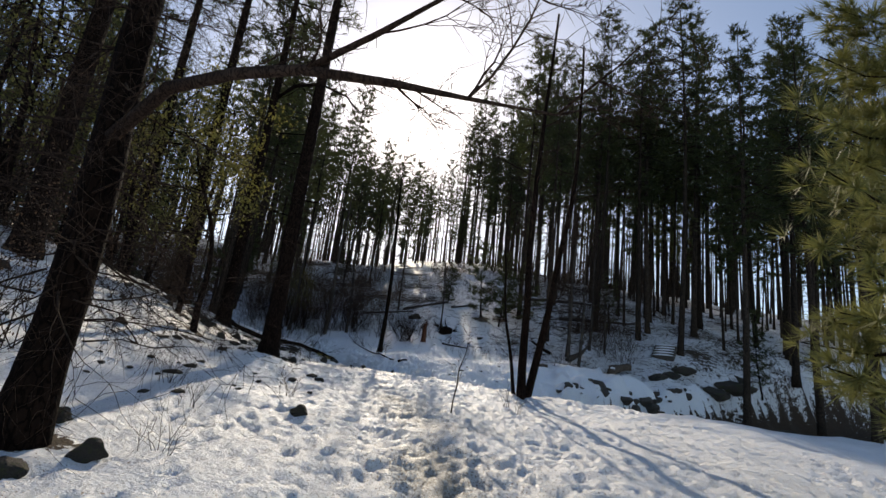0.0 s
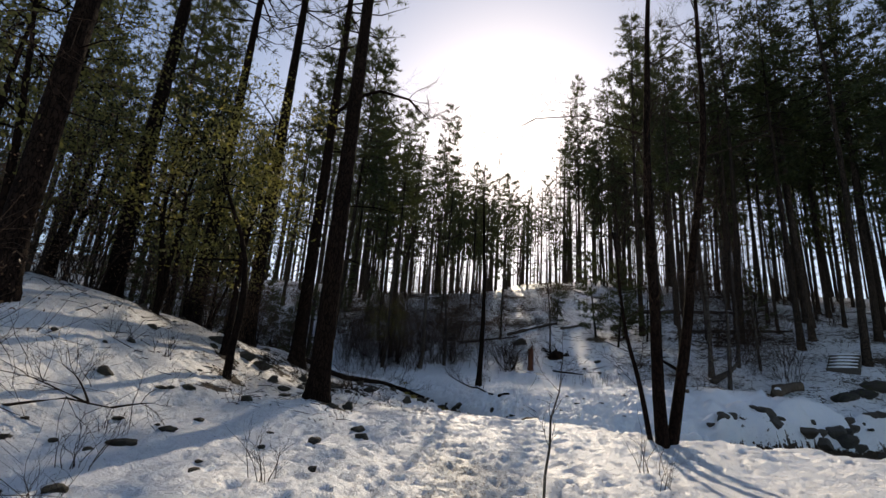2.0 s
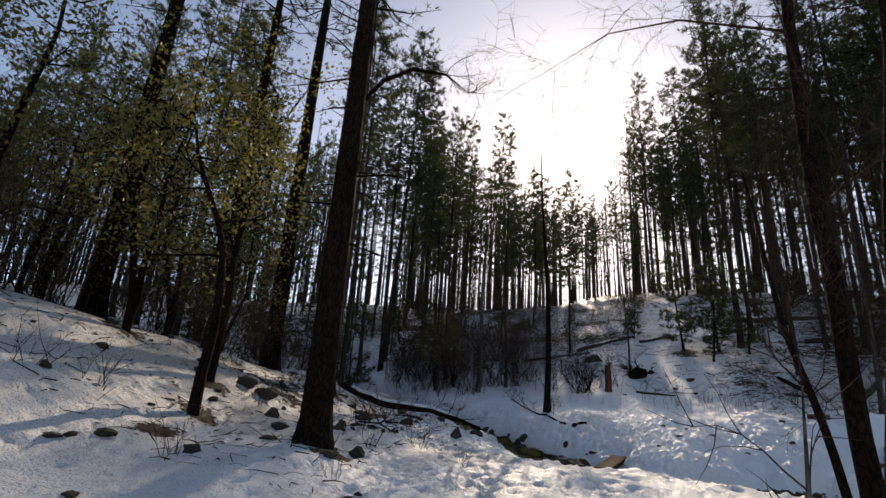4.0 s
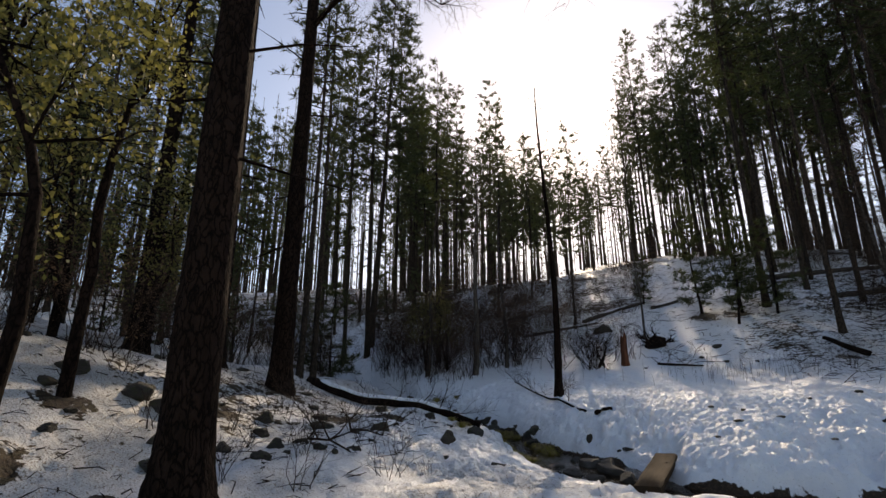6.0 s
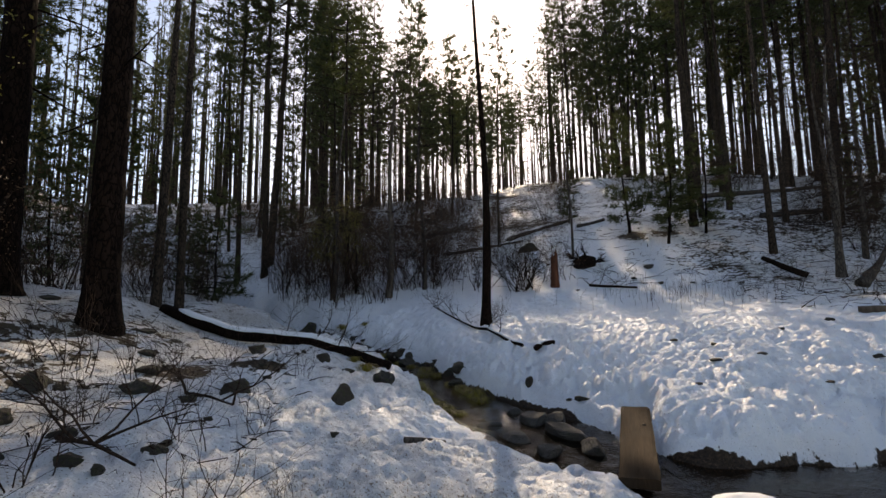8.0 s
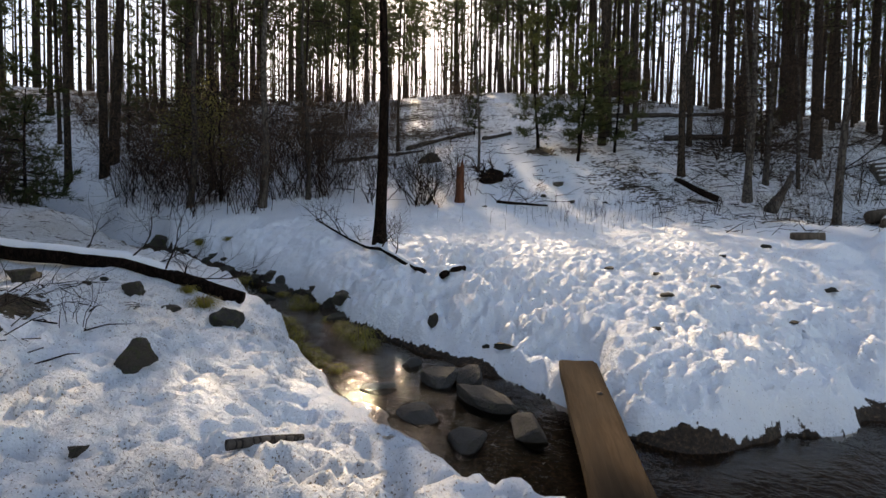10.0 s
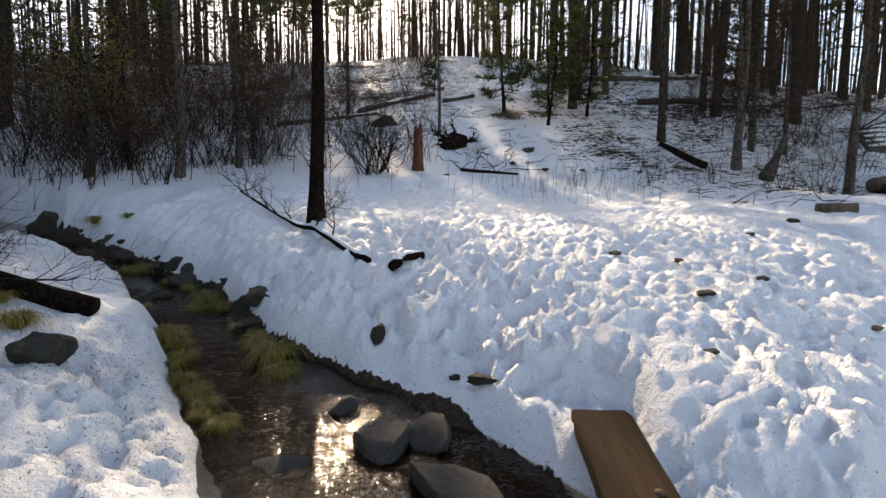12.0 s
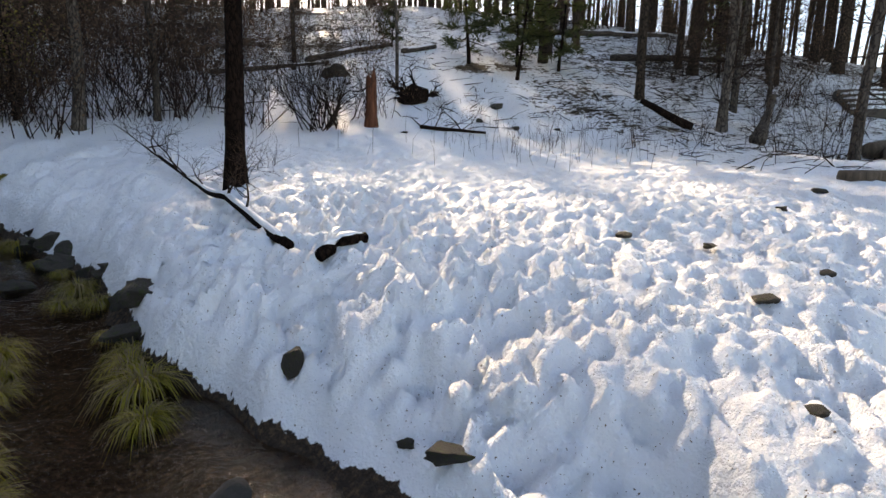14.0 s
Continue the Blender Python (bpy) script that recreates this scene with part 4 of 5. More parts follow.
for i, (x, y, s) in enumerate(((0.1, 23.3, 1.0), (0.5, 24.9, 0.9), (1.5, 25.4, 1.0), (-1.4, 23.8, 1.1), (-1.2, 25.6, 1.0), (2.7, 26.2, 0.9), (-4.9, 25.8, 1.0), (4.0, 27.2, 0.9),
                               (-6.4, 26.8, 1.1), (-2.5, 27.5, 1.2), (16.9, 21.4, 0.7), (17.8, 20.2, 0.8), (-8.6, 9.4, 1.0), (-9.6, 6.4, 1.0),
                               (-7.4, 2.6, 0.9), (-4.6, 12.0, 0.8), (-6.2, 16.2, 1.0), (19.5, 22.8, 1.0), (-2.6, -0.8, 0.7), (-7.2, 18.0, 0.9), (-8.8, 20.2, 1.0), (-6.4, 20.6, 0.8), (-10.4, 17.4, 1.0), (-8.0, 15.2, 0.8), (-11.5, 21.5, 1.1), (-5.6, 22.6, 0.9), (-7.6, 23.0, 1.0), (-9.6, 24.4, 1.0), (-5.4, 12.6, 0.6), (-12.6, 15.4, 1.0), (-9.4, 12.6, 0.8), (-11.2, 9.8, 1.0), (-13.4, 12.4, 1.1), (-7.5, 5.2, 1.2), (-8.5, 3.6, 1.3), (-6.6, 7.0, 1.1), (-9.0, 7.6, 1.3), (-5.6, 9.0, 0.9), (-4.4, 9.6, 0.8), *SLOPE_BRUSH, *UNDERWOOD)):
    if abs(float(creek(np.array([x]), np.array([y]))[0][0])) < 1.25:
        continue
    k = i % 3
    m = stand(x, y, 47 * i, s)
    if len(thick) <= k:
        ob = shrub("thicket", THICKETS[k][0], "tall leafless brown thicket with a few dry leaves", "thickets at the wood's edge", m)
        nr = np.random.RandomState(k)
        o = np.array([tuple(t) for t in THICKETS[k][1]])
        o = o[nr.randint(0, len(o), 1700)] + nr.normal(size=(1700, 3)) * 0.1
        part("dry_foliage", leaves_mesh("dry_foliage", BROWN_LEAVES, o, 0.055, k), ob)
        thick.append(ob)
    else:
        copy_thing(thick[k], m)


# ---- stones ----
def rock_mesh(seed, detail=3, rough=0.35, facets=9):
    bm = bmesh.new()
    bmesh.ops.create_icosphere(bm, subdivisions=detail, radius=1)
    rng = random.Random(seed)
    o = Vector((rng.uniform(0, 50), rng.uniform(0, 50), rng.uniform(0, 50)))
    cuts = [(Vector((rng.gauss(0, 1), rng.gauss(0, 1), rng.gauss(0, 1))).normalized(), rng.uniform(0.42, 0.75)) for _ in range(facets)]
    for v in bm.verts:
        p = v.co.copy()
        for n, d in cuts:
            over = p.dot(n) - d
            if over > 0:
                p -= n * over * 0.97
        v.co = p * (1 + rough * 0.5 * noise.noise(p * 1.3 + o) + rough * 0.2 * noise.noise(p * 4 + o))
    g = Geo()
    g.v = [tuple(v.co) for v in bm.verts]
    g.f = [tuple(v.index for v in f.verts) for f in bm.faces]
    bm.free()
    return g


ROCKS = [rock_mesh(i).mesh("rock", ROCK, False) for i in range(5)]
MOSS_ROCKS = [rock_mesh(20 + i, 3, 0.7).mesh("rock", MOSSY, False) for i in range(4)]


def rock(x, y, sx, sy, sz, k, label, group, mossy=False, z=None, turn=0):
    ob = tagged(new("rock", (MOSS_ROCKS if mossy else ROCKS)[k]), label, "rock", group)
    ob.matrix_basis = pose(x, y, (height(x, y) if z is None else z) + sz * 0.25, 0, 0, turn) @ Matrix.Diagonal((sx, sy, sz, 1))
    return ob


for x, y, sx, sy, sz, k, turn in ((1.9, 17.9, 0.25, 0.2, 0.2, 1, 0), (1.5, 18.4, 0.3, 0.2, 0.22, 2, 40), (0.6, 20.3, 0.35, 0.25, 0.28, 3, 90), (0.9, 19.2, 0.2, 0.2, 0.15, 0, 10), (-0.4, 21.6, 0.4, 0.3, 0.35, 2, 70),
                                  (-1.6, 22.4, 0.4, 0.3, 0.35, 1, 20), (-1.2, 23.0, 0.45, 0.3, 0.4, 3, 50), (-2.4, 23.6, 0.5, 0.35, 0.4, 0, 0), (-0.4, 19.9, 0.3, 0.2, 0.2, 4, 0), (1.3, 17.6, 0.2, 0.15, 0.12, 2, 0), (3.62, 12.95, 0.27, 0.2, 0.17, 0, 20), (3.95, 13.0, 0.22, 0.17, 0.2, 1, 80), (3.95, 12.35, 0.36, 0.24, 0.2, 2, 150), (3.3, 12.1, 0.26, 0.22, 0.1, 3, 30),
                                  (3.45, 13.6, 0.16, 0.12, 0.1, 4, 60), (3.0, 12.9, 0.2, 0.13, 0.07, 2, 10), (4.15, 11.7, 0.24, 0.2, 0.14, 4, 100), (3.55, 11.55, 0.2, 0.16, 0.12, 0, 5)):
    rock(x, y, sx, sy, sz, k % 4 if y > 16 else k, "grey angular stone half under creek water" if y < 16 else "dark mossy stone at the creek's edge", "stones in the creek", y > 16, water_level(x, y) - 0.03, turn)
for x, y, sx, sy, sz, k, turn in ((0.95, 12.35, 0.2, 0.16, 0.15, 0, 40), (0.25, 14.3, 0.17, 0.13, 0.13, 1, 0), (1.35, 14.0, 0.22, 0.15, 0.18, 2, 60), (-0.95, 14.5, 0.26, 0.2, 0.16, 3, 80),
                                  (-0.15, 11.55, 0.22, 0.16, 0.15, 1, 30), (-0.6, 8.1, 0.14, 0.11, 0.1, 2, 10), (-0.9, 9.0, 0.16, 0.12, 0.1, 0, 60), (-0.2, 8.9, 0.12, 0.09, 0.08, 3, 0),
                                  (-1.6, 9.9, 0.18, 0.14, 0.11, 1, 0), (0.1, 9.4, 0.1, 0.08, 0.07, 2, 30), (-1.9, 8.0, 0.2, 0.15, 0.12, 0, 70), (-2.6, 9.0, 0.3, 0.22, 0.2, 3, 20),
                                  (-3.6, 8.3, 0.3, 0.25, 0.14, 1, 50), (-3.0, 8.9, 0.3, 0.24, 0.2, 2, 0), (0.35, 6.3, 0.16, 0.12, 0.1, 0, 0), (0.2, 5.6, 0.14, 0.1, 0.08, 3, 0), (-1.3, 7.2, 0.15, 0.12, 0.1, 2, 45),
                                  (-0.9, -2.4, 0.2, 0.16, 0.12, 1, 0), (-0.5, -3.7, 0.17, 0.13, 0.1, 2, 0), (-0.2, -3.3, 0.18, 0.12, 0.1, 0, 45), (3.82, 14.3, 0.09, 0.08, 0.11, 1, 0),
                                  (-2.0, 10.8, 0.2, 0.16, 0.13, 0, 15), (-0.4, 10.9, 0.15, 0.11, 0.09, 3, 80), (-1.2, 11.4, 0.22, 0.17, 0.13, 2, 25)):
    rock(x, y, sx, sy, sz, k % 4, "dark mossy stone sticking out of the snow", "stones on the banks", True, turn=turn)
rb = random.Random(29)
clumps = 0
while clumps < 95:
    x, y = 1.2 - 6.4 * rb.random() ** 1.2, rb.uniform(-1.5, 15)
    if abs(x - float(path_x(y))) < 1.3 or abs(float(creek(np.array([x]), np.array([y]))[0][0])) < 1.5:
        continue
    clumps += 1
    s = 0.045 + 0.10 * rb.random() ** 2.2
    rock(x, y, s * rb.uniform(0.9, 1.5), s, s * rb.uniform(0.45, 0.8), rb.randrange(4), "dark stone sticking out of melting snow", "stones on the banks", True, turn=rb.uniform(0, 360))
rg = random.Random(17)
for i in range(62):                                     # along the foot of the far bank
    x = rg.uniform(10.5, 21)
    y = float(np.interp(x, [7, 9.7, 13.3, 19], [11.6, 11.6, 12.9, 15.8])) + rg.uniform(-0.5, 0.8)
    s = 0.12 + 0.32 * rg.random() ** 1.6
    rock(x, y, s, s * rg.uniform(0.7, 1), s * rg.uniform(0.6, 0.9), rg.randrange(4), "dark grey boulder on the steep creek bank", "boulders of the creek bank", turn=rg.uniform(0, 360))
for x, y, s in ((22.0, 18.0, 0.9), (23.6, 18.4, 1.0), (21.2, 19.4, 0.7), (25.0, 19.4, 0.8), (6.3, 28.6, 0.5), (18.4, 17.6, 0.6), (19.8, 18.6, 0.6), (26.3, 18.0, 0.9)):
    rock(x, y, s * 1.2, s * 0.8, s * 0.55, rg.randrange(4), "grey boulder on the snowy slope", "boulders of the slope", True, turn=rg.uniform(0, 360))
for x, y, s in ((6.6, 13.4, 0.09), (7.45, 13.6, 0.08), (5.9, 12.6, 0.06), (8.6, 14.8, 0.08), (9.3, 13.6, 0.09), (8.0, 12.9, 0.07), (4.42, 13.25, 0.11), (4.3, 13.5, 0.06), (9.9, 15.3, 0.09), (9.8, 22.6, 0.16), (10.2, 24.4, 0.3), (9.3, 23.6, 0.14), (6.9, 22.4, 0.1), (10.6, 22.0, 0.12), (7.0, 14.2, 0.07), (6.5, 14.6, 0.08)):
    rock(x, y, s * 1.25, s * 0.8, s * 0.45, rg.randrange(4), "small dark stone showing through trodden snow", "small stones in the snow", True, turn=rg.uniform(0, 360))


rm = random.Random(53)
for i in range(34):                                     # mossy clumps along the upper creek
    y = rm.uniform(15.6, 22.5)
    far = i % 3 > 0
    xs = np.arange(-4, 5, 0.02)
    rr = creek(xs, np.full(xs.shape, y))[0]
    x = float(xs[np.argmax(rr > (rm.uniform(0.7, 1.02) if far else rm.uniform(-1.0, -0.8)))])
    s = rm.uniform(0.09, 0.2)
    rock(x, y, s * 1.3, s, s * rm.uniform(0.6, 1.0), rm.randrange(4), "dark green mossy clump at the creek's edge", "mossy clumps along the creek", True, z=max(height(x, y) - 0.04, water_level(x, y) - 0.04), turn=rm.uniform(0, 360))


def snow_pillow(x, y, sx, sy, sz):
    ob = tagged(new("snow_pillow", rock_mesh(70, 4, 0.5, 0).mesh("snow_pillow", SNOW)), "rounded pillow of snow overhanging the creek's edge", "snow")
    ob.matrix_basis = pose(x, y, max(height(x, y), water_level(x, y) + 0.2) - sz * 0.35) @ Matrix.Diagonal((sx, sy, sz, 1))


snow_pillow(4.85, 9.75, 0.36, 0.24, 0.1)


# ---- timber ----
def plank_bridge():
    a, b = Vector((4.12, 10.2, -0.045)), Vector((4.965, 12.51, 0.168))
    d = b - a
    bm = bmesh.new()
    bmesh.ops.create_cube(bm, size=1)
    bmesh.ops.scale(bm, vec=(0.368, d.length, 0.1), verts=bm.verts)
    bmesh.ops.subdivide_edges(bm, edges=bm.edges[:], cuts=9, use_grid_fill=True)
    for v in bm.verts:
        v.co += Vector((noise.noise(v.co * 3) * 0.01, noise.noise(v.co * 5 + Vector((4, 0, 0))) * 0.006, noise.noise(v.co * 4 + Vector((9, 0, 0))) * 0.01))
        if abs(v.co.x) > 0.18 and v.co.z > 0.04:
            v.co.z -= 0.012
        if v.co.x > 0.15 and v.co.y > d.length / 2 - 0.02:
            v.co.y -= 0.045
    g = Geo()
    bm.verts.index_update()
    g.v, g.f = [tuple(v.co) for v in bm.verts], [tuple(v.index for v in f.verts) for f in bm.faces]
    bm.free()
    ob = thing("plank_bridge", "thick weathered brown plank laid across the creek", "footbridge")
    part("board", g.mesh("board", PLANK, False), ob)
    k = Geo()
    k.tube([(0.09, 0.42, 0.045), (0.09, 0.42, 0.058), (0.09, 0.42, 0.064)], [0.026, 0.024, 0.01], 10)
    part("bolt", k.mesh("bolt", LOG_WOOD), ob, "rusty bolt head")
    ob.matrix_basis = pose(*((a + b) / 2 - Vector((0, 0, 0.05))), math.degrees(math.asin(d.z / d.length)), 0, -math.degrees(math.atan2(d.x, d.y)))


plank_bridge()


def snag():
    rng = random.Random(5)
    x, y = 6.34, 23.2
    ob = thing("broken_stump", "broken reddish-brown tree stump with a splintered top in the snow", "stump", at=(x, y, height(x, y)))
    g = Geo()
    n = 26
    for i, z in enumerate((-0.4, -0.1, 0.25, 0.6, 0.85, 1.0)):
        for k in range(n):
            t = 2 * math.pi * k / n
            r = 0.145 * (1 - 0.25 * z / 1.2) * (1 + 0.12 * noise.noise(Vector((math.cos(t) * 2, math.sin(t) * 2, z * 0.6)))) * (1.25 if i < 2 else 1)
            zz = z + (max(0, 0.45 * noise.noise(Vector((math.cos(t) * 1.4, math.sin(t) * 1.4, 3.3)))) + rng.uniform(0, 0.18) if i == 5 else 0)
            g.v.append((r * math.cos(t), r * math.sin(t), zz))
    for i in range(5):
        for k in range(n):
            o, q = i * n, (k + 1) % n
            g.f.append((o + k, o + q, o + n + q, o + n + k))
    c = len(g.v)
    g.v.append((0, 0, 0.85))
    for k in range(n):
        g.f.append((5 * n + k, 5 * n + (k + 1) % n, c))
    part("stump", g.mesh("stump", STUMP_WOOD, False), ob)
    sp = Geo()
    sp.tube([(0.05, 0.03, 0.85), (0.07, 0.03, 1.42)], [0.04, 0.006], 5)
    sp.tube([(-0.07, -0.05, 0.85), (-0.06, -0.05, 1.22)], [0.04, 0.006], 5)
    part("splinters", sp.mesh("splinters", STUMP_WOOD, False), ob)


snag()


def fallen_log(pts, r0, r1, label, snow=0.6, bark=GREY_BARK, twigs=0, seed=1, name="fallen_log"):
    """A log along the points, x, y and height above the ground, with the snow that lies on it."""
    rng = random.Random(seed)
    pts = [Vector((x, y, height(x, y) + z)) for x, y, z in pts]
    line = []
    for a, b in zip(pts, pts[1:]):
        n = max(2, int((b - a).length / 0.25))
        line += [a.lerp(b, i / n) for i in range(n)]
    line.append(pts[-1])
    n = len(line)
    for i in range(n):
        line[i] = line[i] + Vector((0, 0, 0.03 * noise.noise(line[i] * 1.3)))
    rad = [r0 + (r1 - r0) * i / (n - 1) for i in range(n)]
    ob = thing(name, label, "log", at=tuple(line[0]))
    o = line[0]
    g = Geo()
    g.tube([p - o for p in line], rad, 12, wobble=0.26, rng=rng)
    part("trunk", g.mesh("trunk", bark), ob)
    if snow:
        run = []
        for i in range(n + 1):
            on = i < n and vnoise(np.array(line[i].x * 1.0), np.array(line[i].y), 0.9, seed) > 1 - snow
            if on:
                run.append(i)
            elif run:
                if len(run) > 2:
                    s = Geo()
                    s.tube([line[k] - o + Vector((0, 0, rad[k] * 0.62)) for k in run], [rad[k] * (0.75 if 0 < j < len(run) - 1 else 0.2) for j, k in enumerate(run)], 9, wobble=0.12, rng=rng)
                    part("snow", s.mesh("snow", SNOW), ob, "snow lying on the log")
                run = []
    if twigs:
        t = Geo()
        for _ in range(twigs):
            k = rng.randrange(n)
            branch_out(t, line[k] - o, (rng.uniform(-1, 1), rng.uniform(-1, 1), rng.uniform(0.2, 1.0)), rng.uniform(0.4, 1.0), 0.014, 2, rng, 4, 0.1)
        part("branchwork", t.mesh("branchwork", TWIG), ob)
    return ob


fallen_log([(-3.6, 16.3, 0.06), (-2.0, 15.85, 0.1), (-0.2, 15.4, 0.07), (1.35, 15.05, 0.06)], 0.13, 0.1, "long snow-topped fallen log beside the creek", 0.8, BACKLIT_BARK, 6, 3)
fallen_log([(2.1, 20.8, 0.14), (2.7, 19.4, 0.07), (3.1, 18.2, 0.04), (3.4, 17.2, 0.04), (3.66, 16.3, 0.02), (3.9, 15.5, -0.01)], 0.018, 0.05, "dark fallen branch half buried in snow under the slender pine", 0.8, BACKLIT_BARK, 9, 4, "fallen_branch")
fallen_log([(4.1, 15.1, 0.0), (4.28, 15.25, 0.03), (4.5, 15.33, -0.02)], 0.055, 0.045, "short mossy log under snow", 0.75, BACKLIT_BARK, 0, 6)
fallen_log([(5.8, 31.2, 0.08), (8.0, 33.0, 0.1), (9.6, 33.9, 0.05)], 0.13, 0.09, "fallen trunk lying across the slope", 0.5, GREY_BARK, 0, 7)
fallen_log([(9.6, 31.9, 0.05), (11.2, 32.5, 0.08)], 0.12, 0.1, "snow-topped log on the slope", 0.9, GREY_BARK, 0, 8)
fallen_log([(2.6, 29.5, 0.15), (6.4, 30.3, 0.1)], 0.08, 0.05, "thin fallen trunk on the hillside", 0.4, GREY_BARK, 4, 9)
fallen_log([(16.5, 35.0, 0.3), (24.0, 33.0, 0.4)], 0.16, 0.09, "fallen pine trunk high on the slope", 0.5, GREY_BARK, 3, 10)
fallen_log([(17.5, 29.0, 0.12), (23.5, 28.5, 0.12)], 0.14, 0.08, "fallen pine trunk on the slope", 0.4, GREY_BARK, 3, 12)
fallen_log([(10.72, 15.62, 0.04), (11.12, 15.3, 0.05)], 0.085, 0.08, "short rotten log lying in the snow", 0.35, LOG_WOOD, 0, 11, "rotten_log")
fallen_log([(12.6, 21.5, 0.5), (13.0, 21.1, 0.28), (13.5, 20.75, 0.08)], 0.07, 0.1, "dark broken log leaning out of the snow", 0.3, BACKLIT_BARK, 3, 13, "broken_log")
fallen_log([(14.0, 19.4, 0.1), (15.2, 20.2, 0.45), (15.9, 20.6, 0.9)], 0.17, 0.06, "mossy leaning trunk at the foot of a tree", 0.3, GREY_BARK, 4, 14, "broken_log")
fallen_log([(15.6, 17.6, 0.1), (16.6, 18.3, 0.25)], 0.2, 0.16, "split brown log on the slope", 0.2, LOG_WOOD, 0, 15, "split_log")
fallen_log([(16.0, 18.4, 0.2), (17.1, 18.2, 0.3)], 0.17, 0.2, "split brown log on the slope", 0.2, LOG_WOOD, 0, 16, "split_log")
fallen_log([(1.9, 11.2, 0.02), (2.35, 11.5, 0.01)], 0.035, 0.022, "short dark stick pressed into the snow", 0, GREY_BARK, 0, 17, "stick")
fallen_log([(-0.6, 11.3, 0.02), (-0.2, 11.0, 0.06), (0.1, 10.9, 0.04)], 0.02, 0.01, "thin dead stick on the snowy bank", 0, TWIG, 4, 18, "stick")
fallen_log([(-0.5, 9.2, 0.1), (-0.1, 9.0, 0.12), (0.2, 9.0, 0.05)], 0.018, 0.01, "thin dead stick on the snowy bank", 0, TWIG, 5, 19, "stick")
fallen_log([(-2.4, 1.2, 0.0), (-2.0, 1.6, 0.2), (-1.5, 1.7, 0.25)], 0.016, 0.008, "thin bare branch reaching over the snow", 0, TWIG, 3, 20, "stick")


fallen_log([(7.5, 23.1, 0.03), (8.1, 22.75, 0.06), (8.95, 22.5, 0.03)], 0.05, 0.03, "dark dead branch lying across the snow behind the stump", 0.3, BACKLIT_BARK, 5, 21, "fallen_branch")


# root plate and bare tree on the slope
def slope_tree(x, y, h, r, seed, label, lean=0.05):
    rng = random.Random(seed)
    ob = thing("bare_tree", label, "tree", "bare trees of the wood's edge", at=(x, y, height(x, y)))
    g, tw = Geo(), Geo()
    pts = [Vector((lean * z + 0.06 * math.sin(z), 0.05 * math.sin(z * 1.3), z)) for z in np.linspace(-0.3, h, 14)]
    g.tube(pts, [r * 1.3] + [r * (1 - 0.8 * i / 13) for i in range(13)], 9, wobble=0.1, rng=rng)
    for i in range(3, 14):
        for _ in range(3):
            a = rng.uniform(0, 6.28)
            branch_out(tw, pts[i], (math.cos(a), math.sin(a), rng.uniform(-0.2, 0.5)), rng.uniform(0.8, 2.0), r * 0.2, 2, rng, 3, 0.0)
    part("trunk", g.mesh("trunk", GREY_BARK), ob)
    part("twig_mass", tw.mesh("twig_mass", TWIG), ob)


slope_tree(0.45, 23.7, 8.5, 0.12, 7, "brown leafless tree at the edge of the wood", 0.02)
slope_tree(1.7, 24.9, 7.5, 0.085, 8, "thin brown leafless tree at the edge of the wood", -0.03)
slope_tree(-1.7, 24.4, 8.0, 0.1, 9, "brown leafless tree at the edge of the wood", 0.04)
slope_tree(14.6, 20.9, 7.5, 0.115, 1, "pale bare forked tree among roots on the slope", 0.03)
slope_tree(14.75, 20.95, 6.0, 0.09, 2, "pale bare stem beside a forked tree", -0.06)
slope_tree(13.6, 17.2, 6.5, 0.09, 3, "thin crooked bare tree at the snow's edge", 0.03)
slope_tree(8.0, 27.0, 8.0, 0.055, 4, "thin straight sapling on the slope", -0.03)
slope_tree(16.8, 22.5, 6.5, 0.1, 5, "bare tree beside dark stones on the slope", 0.03)
slope_tree(17.6, 22.0, 5.5, 0.07, 6, "bare tree beside dark stones on the slope", -0.05)


def sapling():
    rng = random.Random(12)
    x, y = 3.42, 0.52
    ob = thing("sapling", "single thin crooked bare sapling growing out of the snow", "sapling", at=(x, y, height(x, y)))
    g = Geo()
    pts = [Vector(p) for p in ((0, 0, -0.1), (0.01, 0, 0.2), (0.05, 0, 0.45), (0.06, 0.02, 0.7), (0.14, 0.02, 0.95), (0.17, 0.03, 1.25))]
    g.tube(pts, [0.014, 0.013, 0.012, 0.010, 0.007, 0.003], 7, wobble=0.1, rng=rng)
    part("stem", g.mesh("stem", GREY_BARK), ob)
    t = Geo()
    for p in pts[2:]:
        for _ in range(2):
            branch_out(t, p, (rng.uniform(-1, 1), rng.uniform(-0.5, 0.5), rng.uniform(0.3, 1)), rng.uniform(0.2, 0.45), 0.004, 1, rng, 3, 0.1)
    part("twig_mass", t.mesh("twig_mass", TWIG), ob)


sapling()


def root_plate():
    """Roots of an overturned tree."""
    rng = random.Random(44)
    x, y = 8.2, 25.6
    ob = thing("uprooted_stump", "dark uprooted stump with tangled roots on the snowy slope", "stump", at=(x, y, height(x, y)))
    g = Geo()
    g.tube([(-0.45, 0, -0.05), (0, 0.05, 0.25), (0.3, 0.1, 0.3)], [0.2, 0.28, 0.2], 10, wobble=0.4, rng=rng)
    part("stump", g.mesh("stump", BACKLIT_BARK, False), ob)
    for i in range(15):
        a = rng.uniform(-0.5, 3.6)
        t = Geo()
        branch_out(t, (0.25 * math.cos(a), rng.uniform(-0.1, 0.1), 0.2), (math.cos(a), rng.uniform(-0.5, 0.5), abs(math.sin(a)) + 0.1), rng.uniform(0.35, 0.8), 0.055, 1, rng, 5, 0)
        part("root", t.mesh("root", BACKLIT_BARK, False), ob)


root_plate()


